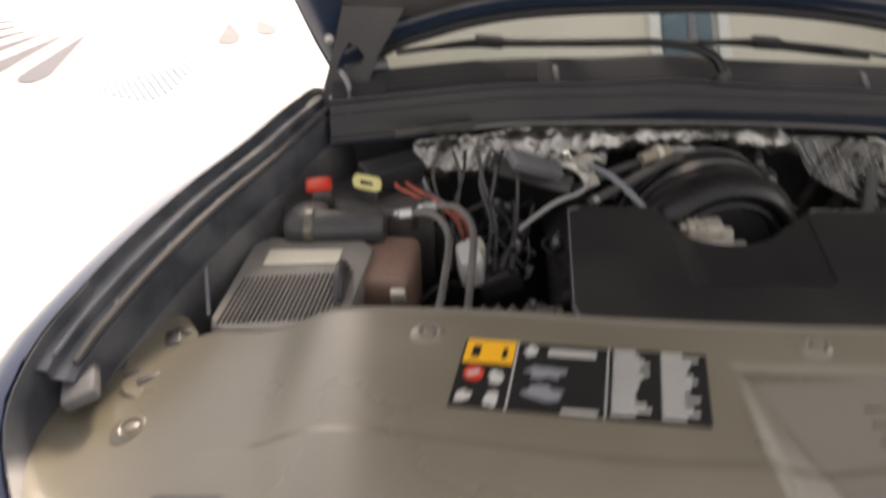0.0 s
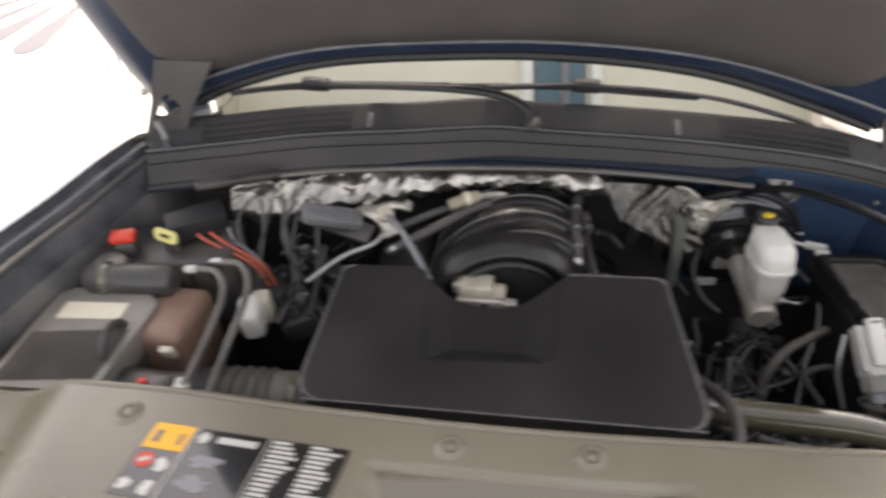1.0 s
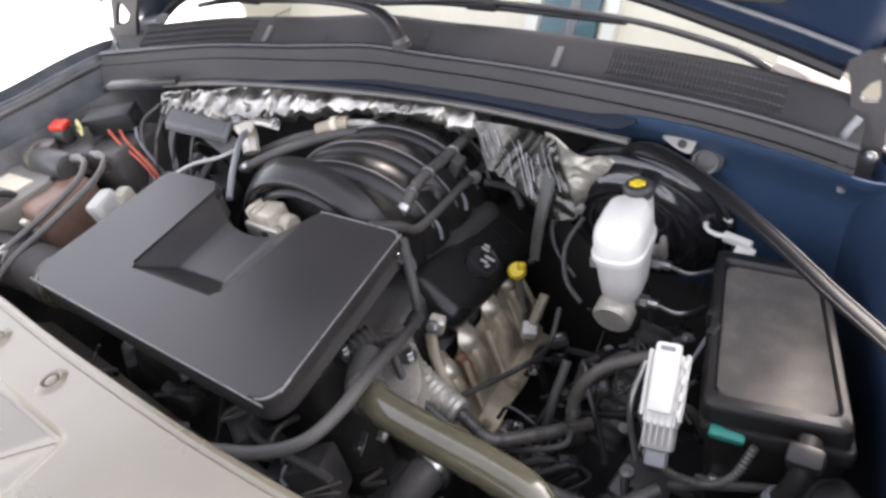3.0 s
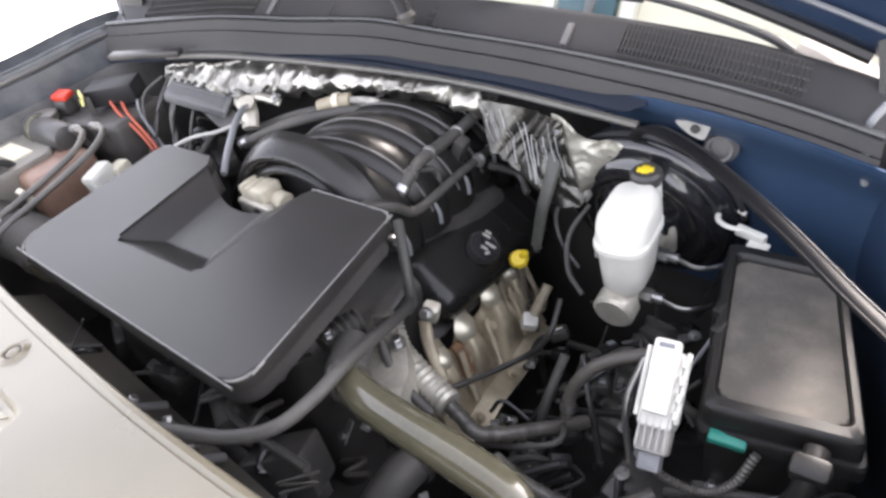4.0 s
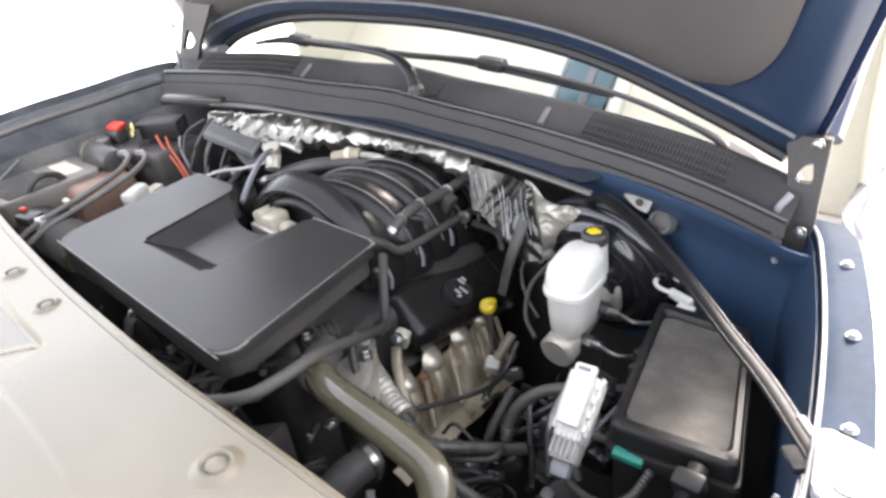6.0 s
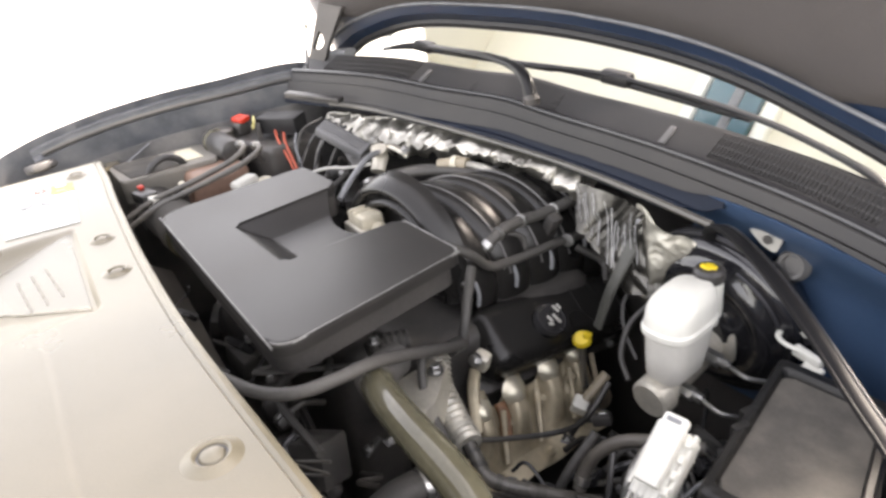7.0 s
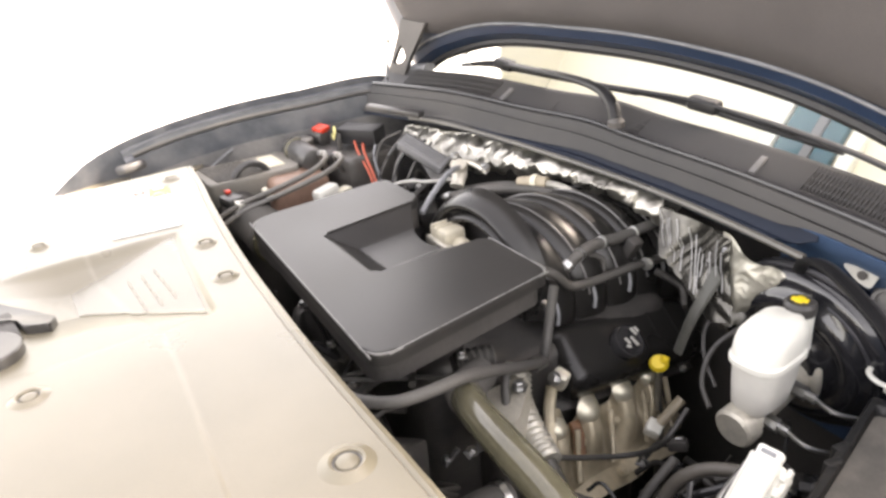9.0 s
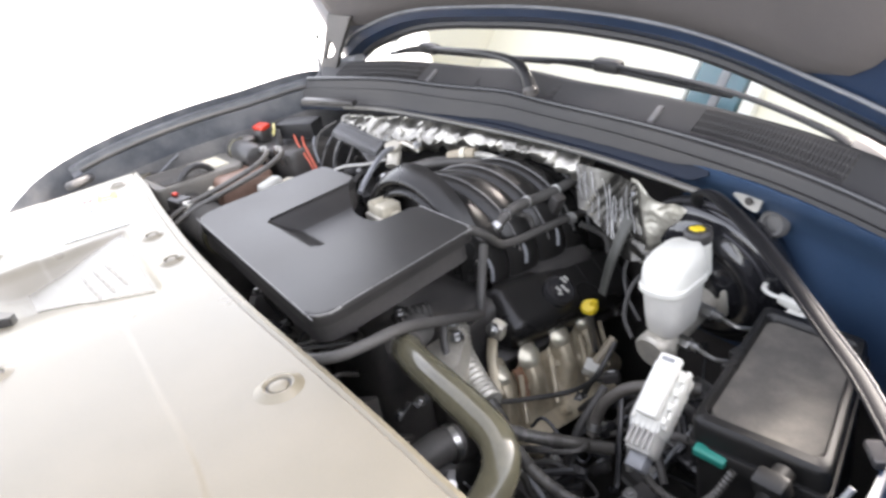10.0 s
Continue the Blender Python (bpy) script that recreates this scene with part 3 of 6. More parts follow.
    bumper = thing("bumper", "navy painted front bumper and closed grille", "bumper", kind="structure")

    def face(u, v):
        x = mix(-0.62, 0.66, u)
        return (x, -0.60 - 0.05 * (1 - (x / 0.64) ** 2) - 0.05 * math.sin(math.pi * v), mix(1.08, 0.35, v))

    part("skin", sheet(face, 24, 10, 0.004), M_PAINT, bumper)


HOOD_EDGE = [(-0.70, 1.165), (-0.62, 1.215), (-0.54, 1.256), (-0.35, 1.302), (-0.1, 1.312), (0.14, 1.306), (0.4, 1.272), (0.63, 1.200), (0.76, 1.150)]


def hood():
    root = thing("hood", "raised navy hood with dark felt liner underneath", "hood")
    ang = radians(78)
    along = Vector((0, -math.cos(ang), math.sin(ang)))
    up = Vector((0, math.sin(ang), math.cos(ang)))
    mid = 0.035

    def half(s):
        return bow(s, [(0, 0.70), (0.1, 0.735), (0.3, 0.80), (0.6, 0.86), (0.85, 0.86), (1.1, 0.80)])

    def at(w, s, d):
        # w from -1 to 1 across, s along from the hinge edge, d below the skin
        x = mid + w * half(s)
        edge = bow(x, HOOD_EDGE) if s < 0.6 else bow(mid + w * 0.7, HOOD_EDGE)
        base = mix(edge, 1.25 + 0.03 * (1 - w * w), min(1, s / 0.6))
        crown = 0.05 * (1 - w * w)
        return Vector((x, 0.625 + crown * 0.7, base)) + along * s - up * d

    part("outer_skin", sheet(lambda u, v: at(2 * u - 1, 1.1 * v, 0), 48, 24, 0.002), M_PAINT, root)

    def frame_f(u, v):
        s = mix(0.004, 1.08, v)
        w = (2 * u - 1) * 0.985
        e = min((1 - abs(w)) * half(s), s, 1.08 - s)
        return at(w, s, 0.010 + 0.032 * min(1, max(0, e) / 0.035))

    part("inner_frame", sheet(frame_f, 90, 70, 0.002), M_FRAME, root)

    def liner(u, v):
        a, b = 2 * u - 1, 2 * v - 1
        s = 0.55 + b * 0.485
        rim = min(1 - abs(a), 1 - abs(b))
        w = a * (1 - 0.085 / half(s)) * (1 - 0.16 * (1 - math.sqrt(1 - (max(0, abs(b) - 0.78) / 0.2201) ** 2)))
        return at(w, s, 0.045 + 0.016 * min(1, rim / 0.05) + 0.004 * noise.noise(Vector((a * 3, b * 3, 0))))

    part("liner", sheet(liner, 60, 50, 0.004), M_LINER, root, "dark felt sound liner")
    part("rear_flange", tube([at(w, 0.060, 0.050) for w in np.linspace(-0.93, 0.96, 19)], 0.0034, 8, 4), M_RAILPALE, root, "pale liner edge seal")
    part("rear_lip", tube([at(w, 0.006, 0.020) for w in np.linspace(-0.96, 0.96, 17)], 0.010, 8, 4), M_WIPER, root)
    def gusset(outer, inner, y, lean):
        # a pressed plate with a hole, outlines given across and up
        bm = bmesh.new()
        loops = []
        for d in (0, 0.010):
            for ring in (outer, inner):
                loops.append([bm.verts.new((x, y + d + lean * (z - outer[0][1]), z)) for x, z in ring])
        fo, fi, bo, bi = loops
        n = len(outer)
        for k in range(n):
            q = (k + 1) % n
            for a, c in ((fo, fi), (bo, bi), (fo, bo), (fi, bi)):
                bm.faces.new((a[k], a[q], c[q], c[k]))
        return bm

    left = gusset([(-0.695, 1.15), (-0.655, 1.265), (-0.630, 1.35), (-0.520, 1.345), (-0.570, 1.268), (-0.588, 1.226), (-0.640, 1.15)],
                  [(-0.648, 1.246), (-0.636, 1.270), (-0.622, 1.289), (-0.606, 1.280), (-0.594, 1.264), (-0.606, 1.252), (-0.630, 1.244)], 0.50, 0.25)
    right = gusset([(0.770, 1.05), (0.767, 1.13), (0.767, 1.215), (0.712, 1.215), (0.722, 1.165), (0.728, 1.13), (0.736, 1.05)],
                   [(0.753, 1.156), (0.754, 1.166), (0.751, 1.182), (0.742, 1.178), (0.735, 1.168), (0.733, 1.160), (0.738, 1.155)], 0.545, 0.25)
    for plate, side, x, y, z in ((left, -1, -0.650, 0.50, 1.20), (right, 1, 0.752, 0.545, 1.10)):
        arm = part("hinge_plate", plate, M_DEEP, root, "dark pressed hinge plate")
        for dz in (0.0, 0.10):
            part("hinge_bolt", bolt((x + side * 0.004, y - 0.004 + 0.25 * dz, z + dz + (0.015 if side > 0 and dz else 0)), 0.006, 0.007, (90, 0, 0)), M_STEEL, arm)
        part("hinge_stay", tube([(x - side * 0.020, y - 0.012, z - 0.05), (x - side * 0.028, y - 0.012, z + 0.02), (x - side * 0.014, y, z + 0.05)], 0.005, 8, 4), M_GREY, root)


def windscreen():
    root = thing("windscreen", "raked laminated glass windscreen", "windscreen")

    def f(u, v):
        x = mix(-0.605, 0.70, u)
        return (x, cowl_y(x) + 0.130 + v * 0.78, 1.192 + v * 0.46 - cowl_drop(x) * (1 - 0.6 * v))

    pane = part("pane", sheet(f, 40, 12, 0.004), M_GLASS, root)
    pane.visible_shadow = False

    def band(u, v):
        x = mix(-0.60, 0.695, u)
        return (x, cowl_y(x) + 0.127 + v * 0.018, 1.190 + v * 0.010 - cowl_drop(x))

    part("lower_band", sheet(band, 40, 2, 0.004), M_BLACK, root)
    for x, z in ((-0.635, 1.25), (0.725, 1.16)):
        part("pillar", tube([(x, 0.72, z), (x, 1.0, 1.44), (x * 0.97, 1.36, 1.68)], 0.028, 10, 6), M_PAINT, root)
    # added panels standing in for the pale building reflected in the windscreen
    backdrop = thing("dashboard", "cream panel and teal window standing in for a windscreen reflection", "dashboard")

    def slope(u, v):
        x = mix(-0.67, 0.75, u)
        return (x, 0.90 + 0.42 * v, 0.945 + 0.42 * v)

    part("panel", sheet(slope, 30, 14, 0.02), M_CREAMPANEL, backdrop)
    part("teal_window", box((0.155, 1.065, 1.118), (0.125, 0.020, 0.26), (-45, 0, 0), 0.004), M_TEALPANE, backdrop, "teal window of the reflection")
    part("window_divider", box((0.165, 1.060, 1.122), (0.022, 0.020, 0.26), (-45, 0, 0), 0.004), M_MODULE, backdrop)
    for x in (0.072, 0.245):
        part("post", box((x, 1.065, 1.120), (0.030, 0.028, 0.30), (-45, 0, 0), 0.006), M_PALEPOST, backdrop, "pale upright post of the reflection")
    for x, y in ((-0.68, 1.30), (0.76, 1.30)):
        part("cream_side", box((x, y, 1.16), (0.02, 0.84, 0.60), (0, 0, 0), 0.008), M_CREAMPANEL, backdrop, "cream side panel of the reflection")
    cabin = thing("cabin", "navy painted roof and closed cabin behind the windscreen", "cabin", kind="structure")
    # unseen roof, set at this height to keep the sun off the cowl
    part("roof", box((0.03, 2.4, 1.80), (1.40, 2.1, 0.04), (0, 0, 0), 0.015), M_PAINT, cabin)
    for x in (-0.76, 0.82):
        part("side_wall", box((x, 2.4, 1.05), (0.05, 2.2, 1.46), (0, 0, 0), 0.015), M_PAINT, cabin)
    part("back_wall", box((0.03, 3.45, 1.0), (1.5, 0.05, 1.36), (0, 0, 0), 0.015), M_PAINT, cabin)


def wipers():
    rows = (
        ([(0.067, 0.563, 1.214), (0.045, 0.572, 1.243), (-0.005, 0.588, 1.258), (-0.10, 0.605, 1.262), (-0.24, 0.630, 1.256), (-0.368, 0.652, 1.250)], 0.0130, (-0.365, 0.656, 1.243), (-0.548, 0.664, 1.226), (0.02, 0.668, 1.236)),
        ([(0.640, 0.618, 1.140), (0.612, 0.640, 1.160), (0.556, 0.664, 1.172), (0.44, 0.672, 1.202), (0.30, 0.668, 1.226), (0.178, 0.660, 1.240)], 0.0085, (0.174, 0.660, 1.233), (-0.02, 0.640, 1.246), (0.402, 0.692, 1.196)),
    )
    for line, r, knuckle, a, b in rows:
        root = thing("wiper", "black windscreen wiper resting on the glass", "wiper", "windscreen wipers")
        base, knuckle, a, b = Vector(line[0]), Vector(knuckle), Vector(a), Vector(b)
        part("arm", tube(line, lambda q: r * (1 - 0.45 * q), 10, 6, flat=0.75), M_WIPER, root)
        part("pivot_cap", lathe([(0.015, 0), (0.015, 0.010), (0.010, 0.016), (0.004, 0.017)], pose(*(base - Vector((0, 0, 0.010)))), 16), M_BLACK, root)
        part("blade_clip", box(knuckle + Vector((0, 0, 0.006)), (0.058, 0.026, 0.024), (0, 6, 4), 0.007, 3), M_WIPER, root)
        part("blade", tube([a, mix(a, knuckle, 0.5) + Vector((0, 0, 0.004)), knuckle, mix(knuckle, b, 0.5), b], 0.0060, 6, 5), M_WIPER, root)
        part("blade_spine", tube([mix(a, knuckle, 0.3) + Vector((0, -0.010, 0.008)), knuckle + Vector((0, -0.010, 0.012)), mix(knuckle, b, 0.7) + Vector((0, -0.008, 0.008))], 0.0040, 6, 5), M_WIPER, root)


cowl()
firewall()
fenders()
hood()
windscreen()
wipers()


# ---- radiator shield ----
SHIELD_BACK = [(-0.97, -0.125), (-0.93, -0.085), (-0.85, -0.045), (-0.79, -0.012), (-0.76, -0.004), (-0.69, -0.018), (-0.645, -0.026), (-0.60, -0.028), (-0.54, -0.040), (-0.40, -0.058), (-0.25, -0.082), (-0.1, -0.103), (0.03, -0.121), (0.15, -0.136), (0.30, -0.153), (0.42, -0.162), (0.56, -0.168), (0.72, -0.172), (0.80, -0.178), (0.88, -0.215)]
SHIELD_FRONT = [(-0.97, -0.15), (-0.93, -0.225), (-0.88, -0.295), (-0.80, -0.345), (-0.66, -0.40), (-0.40, -0.50), (0.0, -0.56), (0.40, -0.54), (0.66, -0.45), (0.82, -0.32), (0.88, -0.25)]
SHIELD_Z = [(-0.97, 1.052), (-0.93, 1.050), (-0.86, 1.055), (-0.76, 1.076), (-0.66, 1.100), (-0.58, 1.138), (-0.50, 1.149), (-0.25, 1.160), (-0.05, 1.170), (0.11, 1.184), (0.30, 1.203), (0.56, 1.214), (0.74, 1.205), (0.88, 1.19)]


SHIELD_CREASE = [(-0.74, -0.21), (-0.585, -0.222), (-0.3, -0.277), (-0.14, -0.29), (0.1, -0.272), (0.24, -0.262), (0.475, -0.279), (0.62, -0.294), (0.80, -0.35)]


def shield_z(x, y):
    z = bow(x, SHIELD_Z) - 0.35 * max(0, -y - 0.42) ** 1.5
    crease = bow(x, SHIELD_CREASE)
    z += 0.0018 * ramp01((crease - y) / 0.005) * ramp01((0.74 - abs(x)) / 0.1)
    # the sunken field in the middle: a sharp rear step, a floor that falls to the front, a long sloping side wall
    fall = min(1, max(0, (-0.185 - y) / 0.135))
    side = min(1, max(0, (x + 0.152) / (0.012 + 0.055 * fall))) * min(1, max(0, (0.212 - 0.085 * fall - x) / (0.008 + 0.110 * fall)))
    back = ramp01((-0.176 - 0.11 * x - y) / 0.007)
    return z - (0.005 * ramp01((0.210 - x) / 0.01) * ramp01((x + 0.15) / 0.02) + 0.023 * side * fall) * back * ramp01((y + 0.430) / 0.100)


def radiator_shield():
    root = thing("radiator_shield", "grey plastic radiator cover with push clips", "radiator cover")

    def f(u, v):
        x = mix(-0.965, 0.88, u)
        yb, yf = bow(x, SHIELD_BACK), bow(x, SHIELD_FRONT)
        y = mix(yb, yf, v)
        return (x, y, shield_z(x, y) - 0.012 * max(0, 1 - v / 0.012) ** 2)

    part("panel", sheet(f, 300, 150, 0.004), M_SHIELD, root)
    def floor_pad(u, v):
        fall = (0.5 + 14 * v) / 14.5
        x = mix(-0.138 + 0.055 * fall, 0.202 - 0.190 * fall, u)
        y = mix(-0.187 - 0.11 * x, -0.328, v)
        return (x, y, shield_z(x, y) + 0.0009)

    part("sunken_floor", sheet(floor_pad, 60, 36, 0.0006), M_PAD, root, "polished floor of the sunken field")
    line = [(x, bow(x, SHIELD_BACK) + 0.001, shield_z(x, bow(x, SHIELD_BACK)) - 0.007) for x in np.linspace(-0.955, 0.87, 36)]
    part("rear_lip", tube(line, 0.007, 8, 3), M_SHIELD, root)
    for x, y, r in ((-0.467, -0.093, 0.019), (-0.049, -0.143, 0.017), (0.111, -0.161, 0.017), (0.545, -0.203, 0.021), (0.266, -0.392, 0.018), (-0.254, -0.345, 0.015), (-0.812, -0.158, 0.021)):
        z = shield_z(x, y)
        c = part("push_clip", lathe([(r * 0.05, 0.0005), (r * 0.52, 0.0005), (r * 0.56, 0.0034), (r * 0.66, 0.0044), (r * 0.78, 0.0030), (r * 0.98, 0.0008), (r * 1.16, -0.0010)], pose(x, y, z), 28), M_SHIELD, root)
        # dark ring laid in the groove as the shadow round the head
        part("gap_shade", lathe([(r * 0.47, 0.0008), (r * 0.47, 0.0018), (r * 0.53, 0.0018), (r * 0.53, 0.0008)], pose(x, y, z), 28), M_GREYDARK, c)
        part("clip_head", lathe([(r * 0.04, 0.0046), (r * 0.24, 0.0042), (r * 0.40, 0.0030), (r * 0.46, 0.0010)], pose(x, y, z), 24), M_SHIELD, c)
    lz = lambda x, y: shield_z(x, y) + 0.012
    part("latch_hook", prism([(p.x, p.y) for p in rounded([(-0.085, -0.438, 0), (0.005, -0.366, 0), (0.029, -0.352, 0), (0.073, -0.360, 0), (0.069, -0.386, 0), (0.037, -0.392, 0), (0.025, -0.438, 0)], 0.006)], lz, 0.014, 0.003), M_BLACK, root, "black hood latch hook")
    part("latch_lobe", prism([(0.122 + 0.048 * math.cos(q), -0.416 + 0.028 * math.sin(q)) for q in np.linspace(0, 2 * math.pi, 21)[:-1]], lz, 0.014, 0.003), M_BLACK, root)
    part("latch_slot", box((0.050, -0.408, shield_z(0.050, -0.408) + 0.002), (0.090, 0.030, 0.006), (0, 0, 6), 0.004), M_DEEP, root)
    for k in range(3):
        for j in range(4):
            x, y = -0.02 + 0.035 * j, -0.222 - 0.018 * k
            part("embossed_mark", box((x, y, shield_z(x, y) + 0.0017), (0.024, 0.0035, 0.0012), (0, 0, 0), 0.0), M_SHIELD, root)
    br = thing("headlamp_bracket", "dusty grey plastic headlamp bracket", "bracket", "headlamp brackets")
    part("bracket", prism([(p.x, p.y) for p in rounded([(-0.870, -0.013, 0), (-0.851, -0.095, 0), (-0.805, -0.118, 0), (-0.756, -0.067, 0), (-0.783, 0.007, 0), (-0.813, 0.050, 0), (-0.882, 0.058, 0)], 0.008)], lambda x, y: 1.060 + 0.05 * (x + 0.86), 0.010, 0.003), M_SHIELD, br)
    for x, y, w, d, a in ((-0.816, 0.002, 0.020, 0.030, 15), (-0.807, 0.015, 0.026, 0.010, -20), (-0.822, -0.073, 0.030, 0.010, 35)):
        part("slot", box((x, y, 1.0605 + 0.05 * (x + 0.86)), (w, d, 0.004), (0, 0, a), 0.003), M_BLACK, br)
    part("tab", box((-0.892, -0.098, 1.080), (0.044, 0.074, 0.020), (0, -14, 22), 0.007), M_GREYDARK, br)
    part("clip_slot", box((-0.845, -0.062, shield_z(-0.845, -0.062) + 0.001), (0.030, 0.010, 0.005), (0, 0, 32), 0.002), M_BLACK, br)
    hook = thing("fender_hook", "bent pale steel hook on the fender rail", "hook")
    part("hook", tube([(-0.842, 0.215, 1.135), (-0.862, 0.165, 1.125), (-0.880, 0.135, 1.105), (-0.893, 0.082, 1.090)], 0.006, 8, 5, flat=0.6), M_GREY, hook)


def warning_label():
    root = thing("warning_label", "glossy black warning label with orange heading on radiator cover", "label")
    p0, px, py = Vector((-0.424, -0.108, 0)), Vector((0.256, -0.040, 0)), Vector((-0.022, -0.100, 0))

    def quad(u0, v0, u1, v1, lift, n=1):
        def f(a, b):
            p = p0 + px * mix(u0, u1, a) + py * mix(v0, v1, b)
            return (p.x, p.y, shield_z(p.x, p.y) + lift)

        return sheet(f, max(1, n), 1, 0.0003)

    def glyph(u, v, w, h, rng):
        # a ragged unreadable drawing
        k = 14
        pts = []
        for i in range(k):
            q = 2 * math.pi * i / k
            r = rng.uniform(0.55, 1.0)
            pts.append(p0 + px * (u + w * r * math.cos(q)) + py * (v + h * r * math.sin(q)))
        return prism([(p.x, p.y) for p in pts], lambda x, y: shield_z(x, y) + 0.002, 0.0012)

    part("backing", quad(0, 0, 1, 1, 0.0012, 14), M_LABELBLACK, root)
    part("heading", quad(0.01, 0.0, 0.22, 0.36, 0.0020, 4), M_ORANGE, root, "orange heading block")
    part("divider", quad(0.225, 0.0, 0.232, 1, 0.0018), M_LABELWHITE, root)
    part("divider", quad(0.605, 0.0, 0.611, 1, 0.0018), M_LABELWHITE, root)
    c = p0 + px * 0.07 + py * 0.52
    part("prohibition_mark", lathe([(0.011, 0.0016), (0.011, 0.0022)], pose(c.x, c.y, shield_z(c.x, c.y)), 20), M_RED, root, "red round prohibition mark")
    part("prohibition_bar", box((c.x, c.y, shield_z(c.x, c.y) + 0.0026), (0.014, 0.005, 0.0008), (0, 0, 20), 0), M_LABELWHITE, root)
    rng = random.Random(5)
    for u, v in ((0.165, 0.55), (0.05, 0.85), (0.165, 0.87)):
        part("pictogram", glyph(u, v, 0.04, 0.11, rng), M_LABELWHITE, root)
    part("pictogram", glyph(0.29, 0.13, 0.04, 0.11, rng), M_LABELWHITE, root)
    for k in (1, 2):
        part("pictogram", glyph(0.36, 0.13 + 0.30 * k, 0.10, 0.12, rng), M_GREY, root)
    part("text_bar", quad(0.36, 0.08, 0.56, 0.17, 0.0020, 3), M_LABELWHITE, root)
    for ua, ub in ((0.63, 0.78), (0.82, 0.97)):
        for k in range(15):
            v = 0.02 + k * 0.063
            part("text_bar", quad(ua, v, ua + (ub - ua) * rng.uniform(0.55, 1), v + 0.04, 0.0020, 2), M_LABELWHITE, root)
    part("text_bar", quad(0.44, 0.93, 0.58, 0.98, 0.0020, 2), M_LABELWHITE, root)
    part("heading_mark", quad(0.04, 0.1, 0.075, 0.28, 0.0026), M_LABELBLACK, root)
    part("heading_mark", quad(0.17, 0.12, 0.19, 0.28, 0.0026), M_LABELBLACK, root)


radiator_shield()
warning_label()


# ---- engine ----
def cover_z(x, y):
    return 1.100 + 0.014 * x + 0.045 * y


def engine_cover():
    root = thing("engine_cover", "matte charcoal plastic engine cover with sunken centre", "engine cover")
    out = [(-0.284, -0.016), (0.286, -0.060), (0.270, 0.230), (0.112, 0.240), (0.085, 0.050), (-0.112, 0.056), (-0.112, 0.255), (-0.256, 0.262)]
    turn = [0.050, 0.046, 0.02, 0.016, 0.010, 0.010, 0.016, 0.02]
    ring = [(p.x, p.y) for p in rounded([(*p, 0) for p in out], turn, 6)]
    part("shell", prism(ring, cover_z, 0.018, 0.006, 4), M_COVER, root)
    edge = [(x, y) for x, y in ring if not (-0.135 < x < 0.118 and y > 0.04)]
    k = next(i for i in range(len(edge)) if edge[i][0] < 0 < edge[i - 1][0] and edge[i][1] > 0.2)
    edge = edge[k:] + edge[:k]
    c = Vector((0.01, 0.11))
    line = []
    for i, (x, y) in enumerate(edge):
        a, b = Vector(edge[max(i - 1, 0)]), Vector(edge[min(i + 1, len(edge) - 1)])
        n = Vector((a.y - b.y, b.x - a.x)).normalized() * 0.0018
        n = n if n.dot(c - Vector((x, y))) > 0 else -n
        line.append((x + n.x, y + n.y, cover_z(x, y) - 0.0012))
    # pale bead along the edge stands in for the bevel's bright glint
    part("rim", tube(line, 0.0016, 8, 2), M_RIM, root, "pale edge bead painted as the bevel's glint")
    low = [tuple(c + (Vector(p) - c) * 0.95) for p in out]
    ring = rounded([(*p, 0) for p in low], turn, 6)
    ring.append(ring[0])

    def wall(u, v):
        p = ring[min(int(round(u * (len(ring) - 1))), len(ring) - 1)]
        return (p.x, p.y, cover_z(p.x, p.y) - mix(0.016, 0.052, v))

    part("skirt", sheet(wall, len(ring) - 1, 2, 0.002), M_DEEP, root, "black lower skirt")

    def dip(u, v):
        # the sunken centre: sloping walls down to a narrow floor that runs back to the throttle
        x = mix(mix(-0.112, -0.114, v), mix(0.085, 0.114, v), u)
        y = mix(mix(0.056, 0.050, u), 0.236 - 0.045 * math.sin(math.pi * u), v)
        left, right = x - mix(-0.112, -0.114, v), mix(0.085, 0.114, v) - x
        fore = y - mix(0.056, 0.050, u)
        d = 0.026
        for run in (left / 0.048, right / mix(0.050, 0.075, v), fore / 0.046):
            d = min(d, 0.026 * ramp01(run) * 0.35 + 0.026 * 0.65 * min(1, run))
        return (x, y, cover_z(x, y) - 0.0035 - d)

    part("sunken_centre", sheet(dip, 80, 60, 0.003), M_COVER, root, sharp=20)


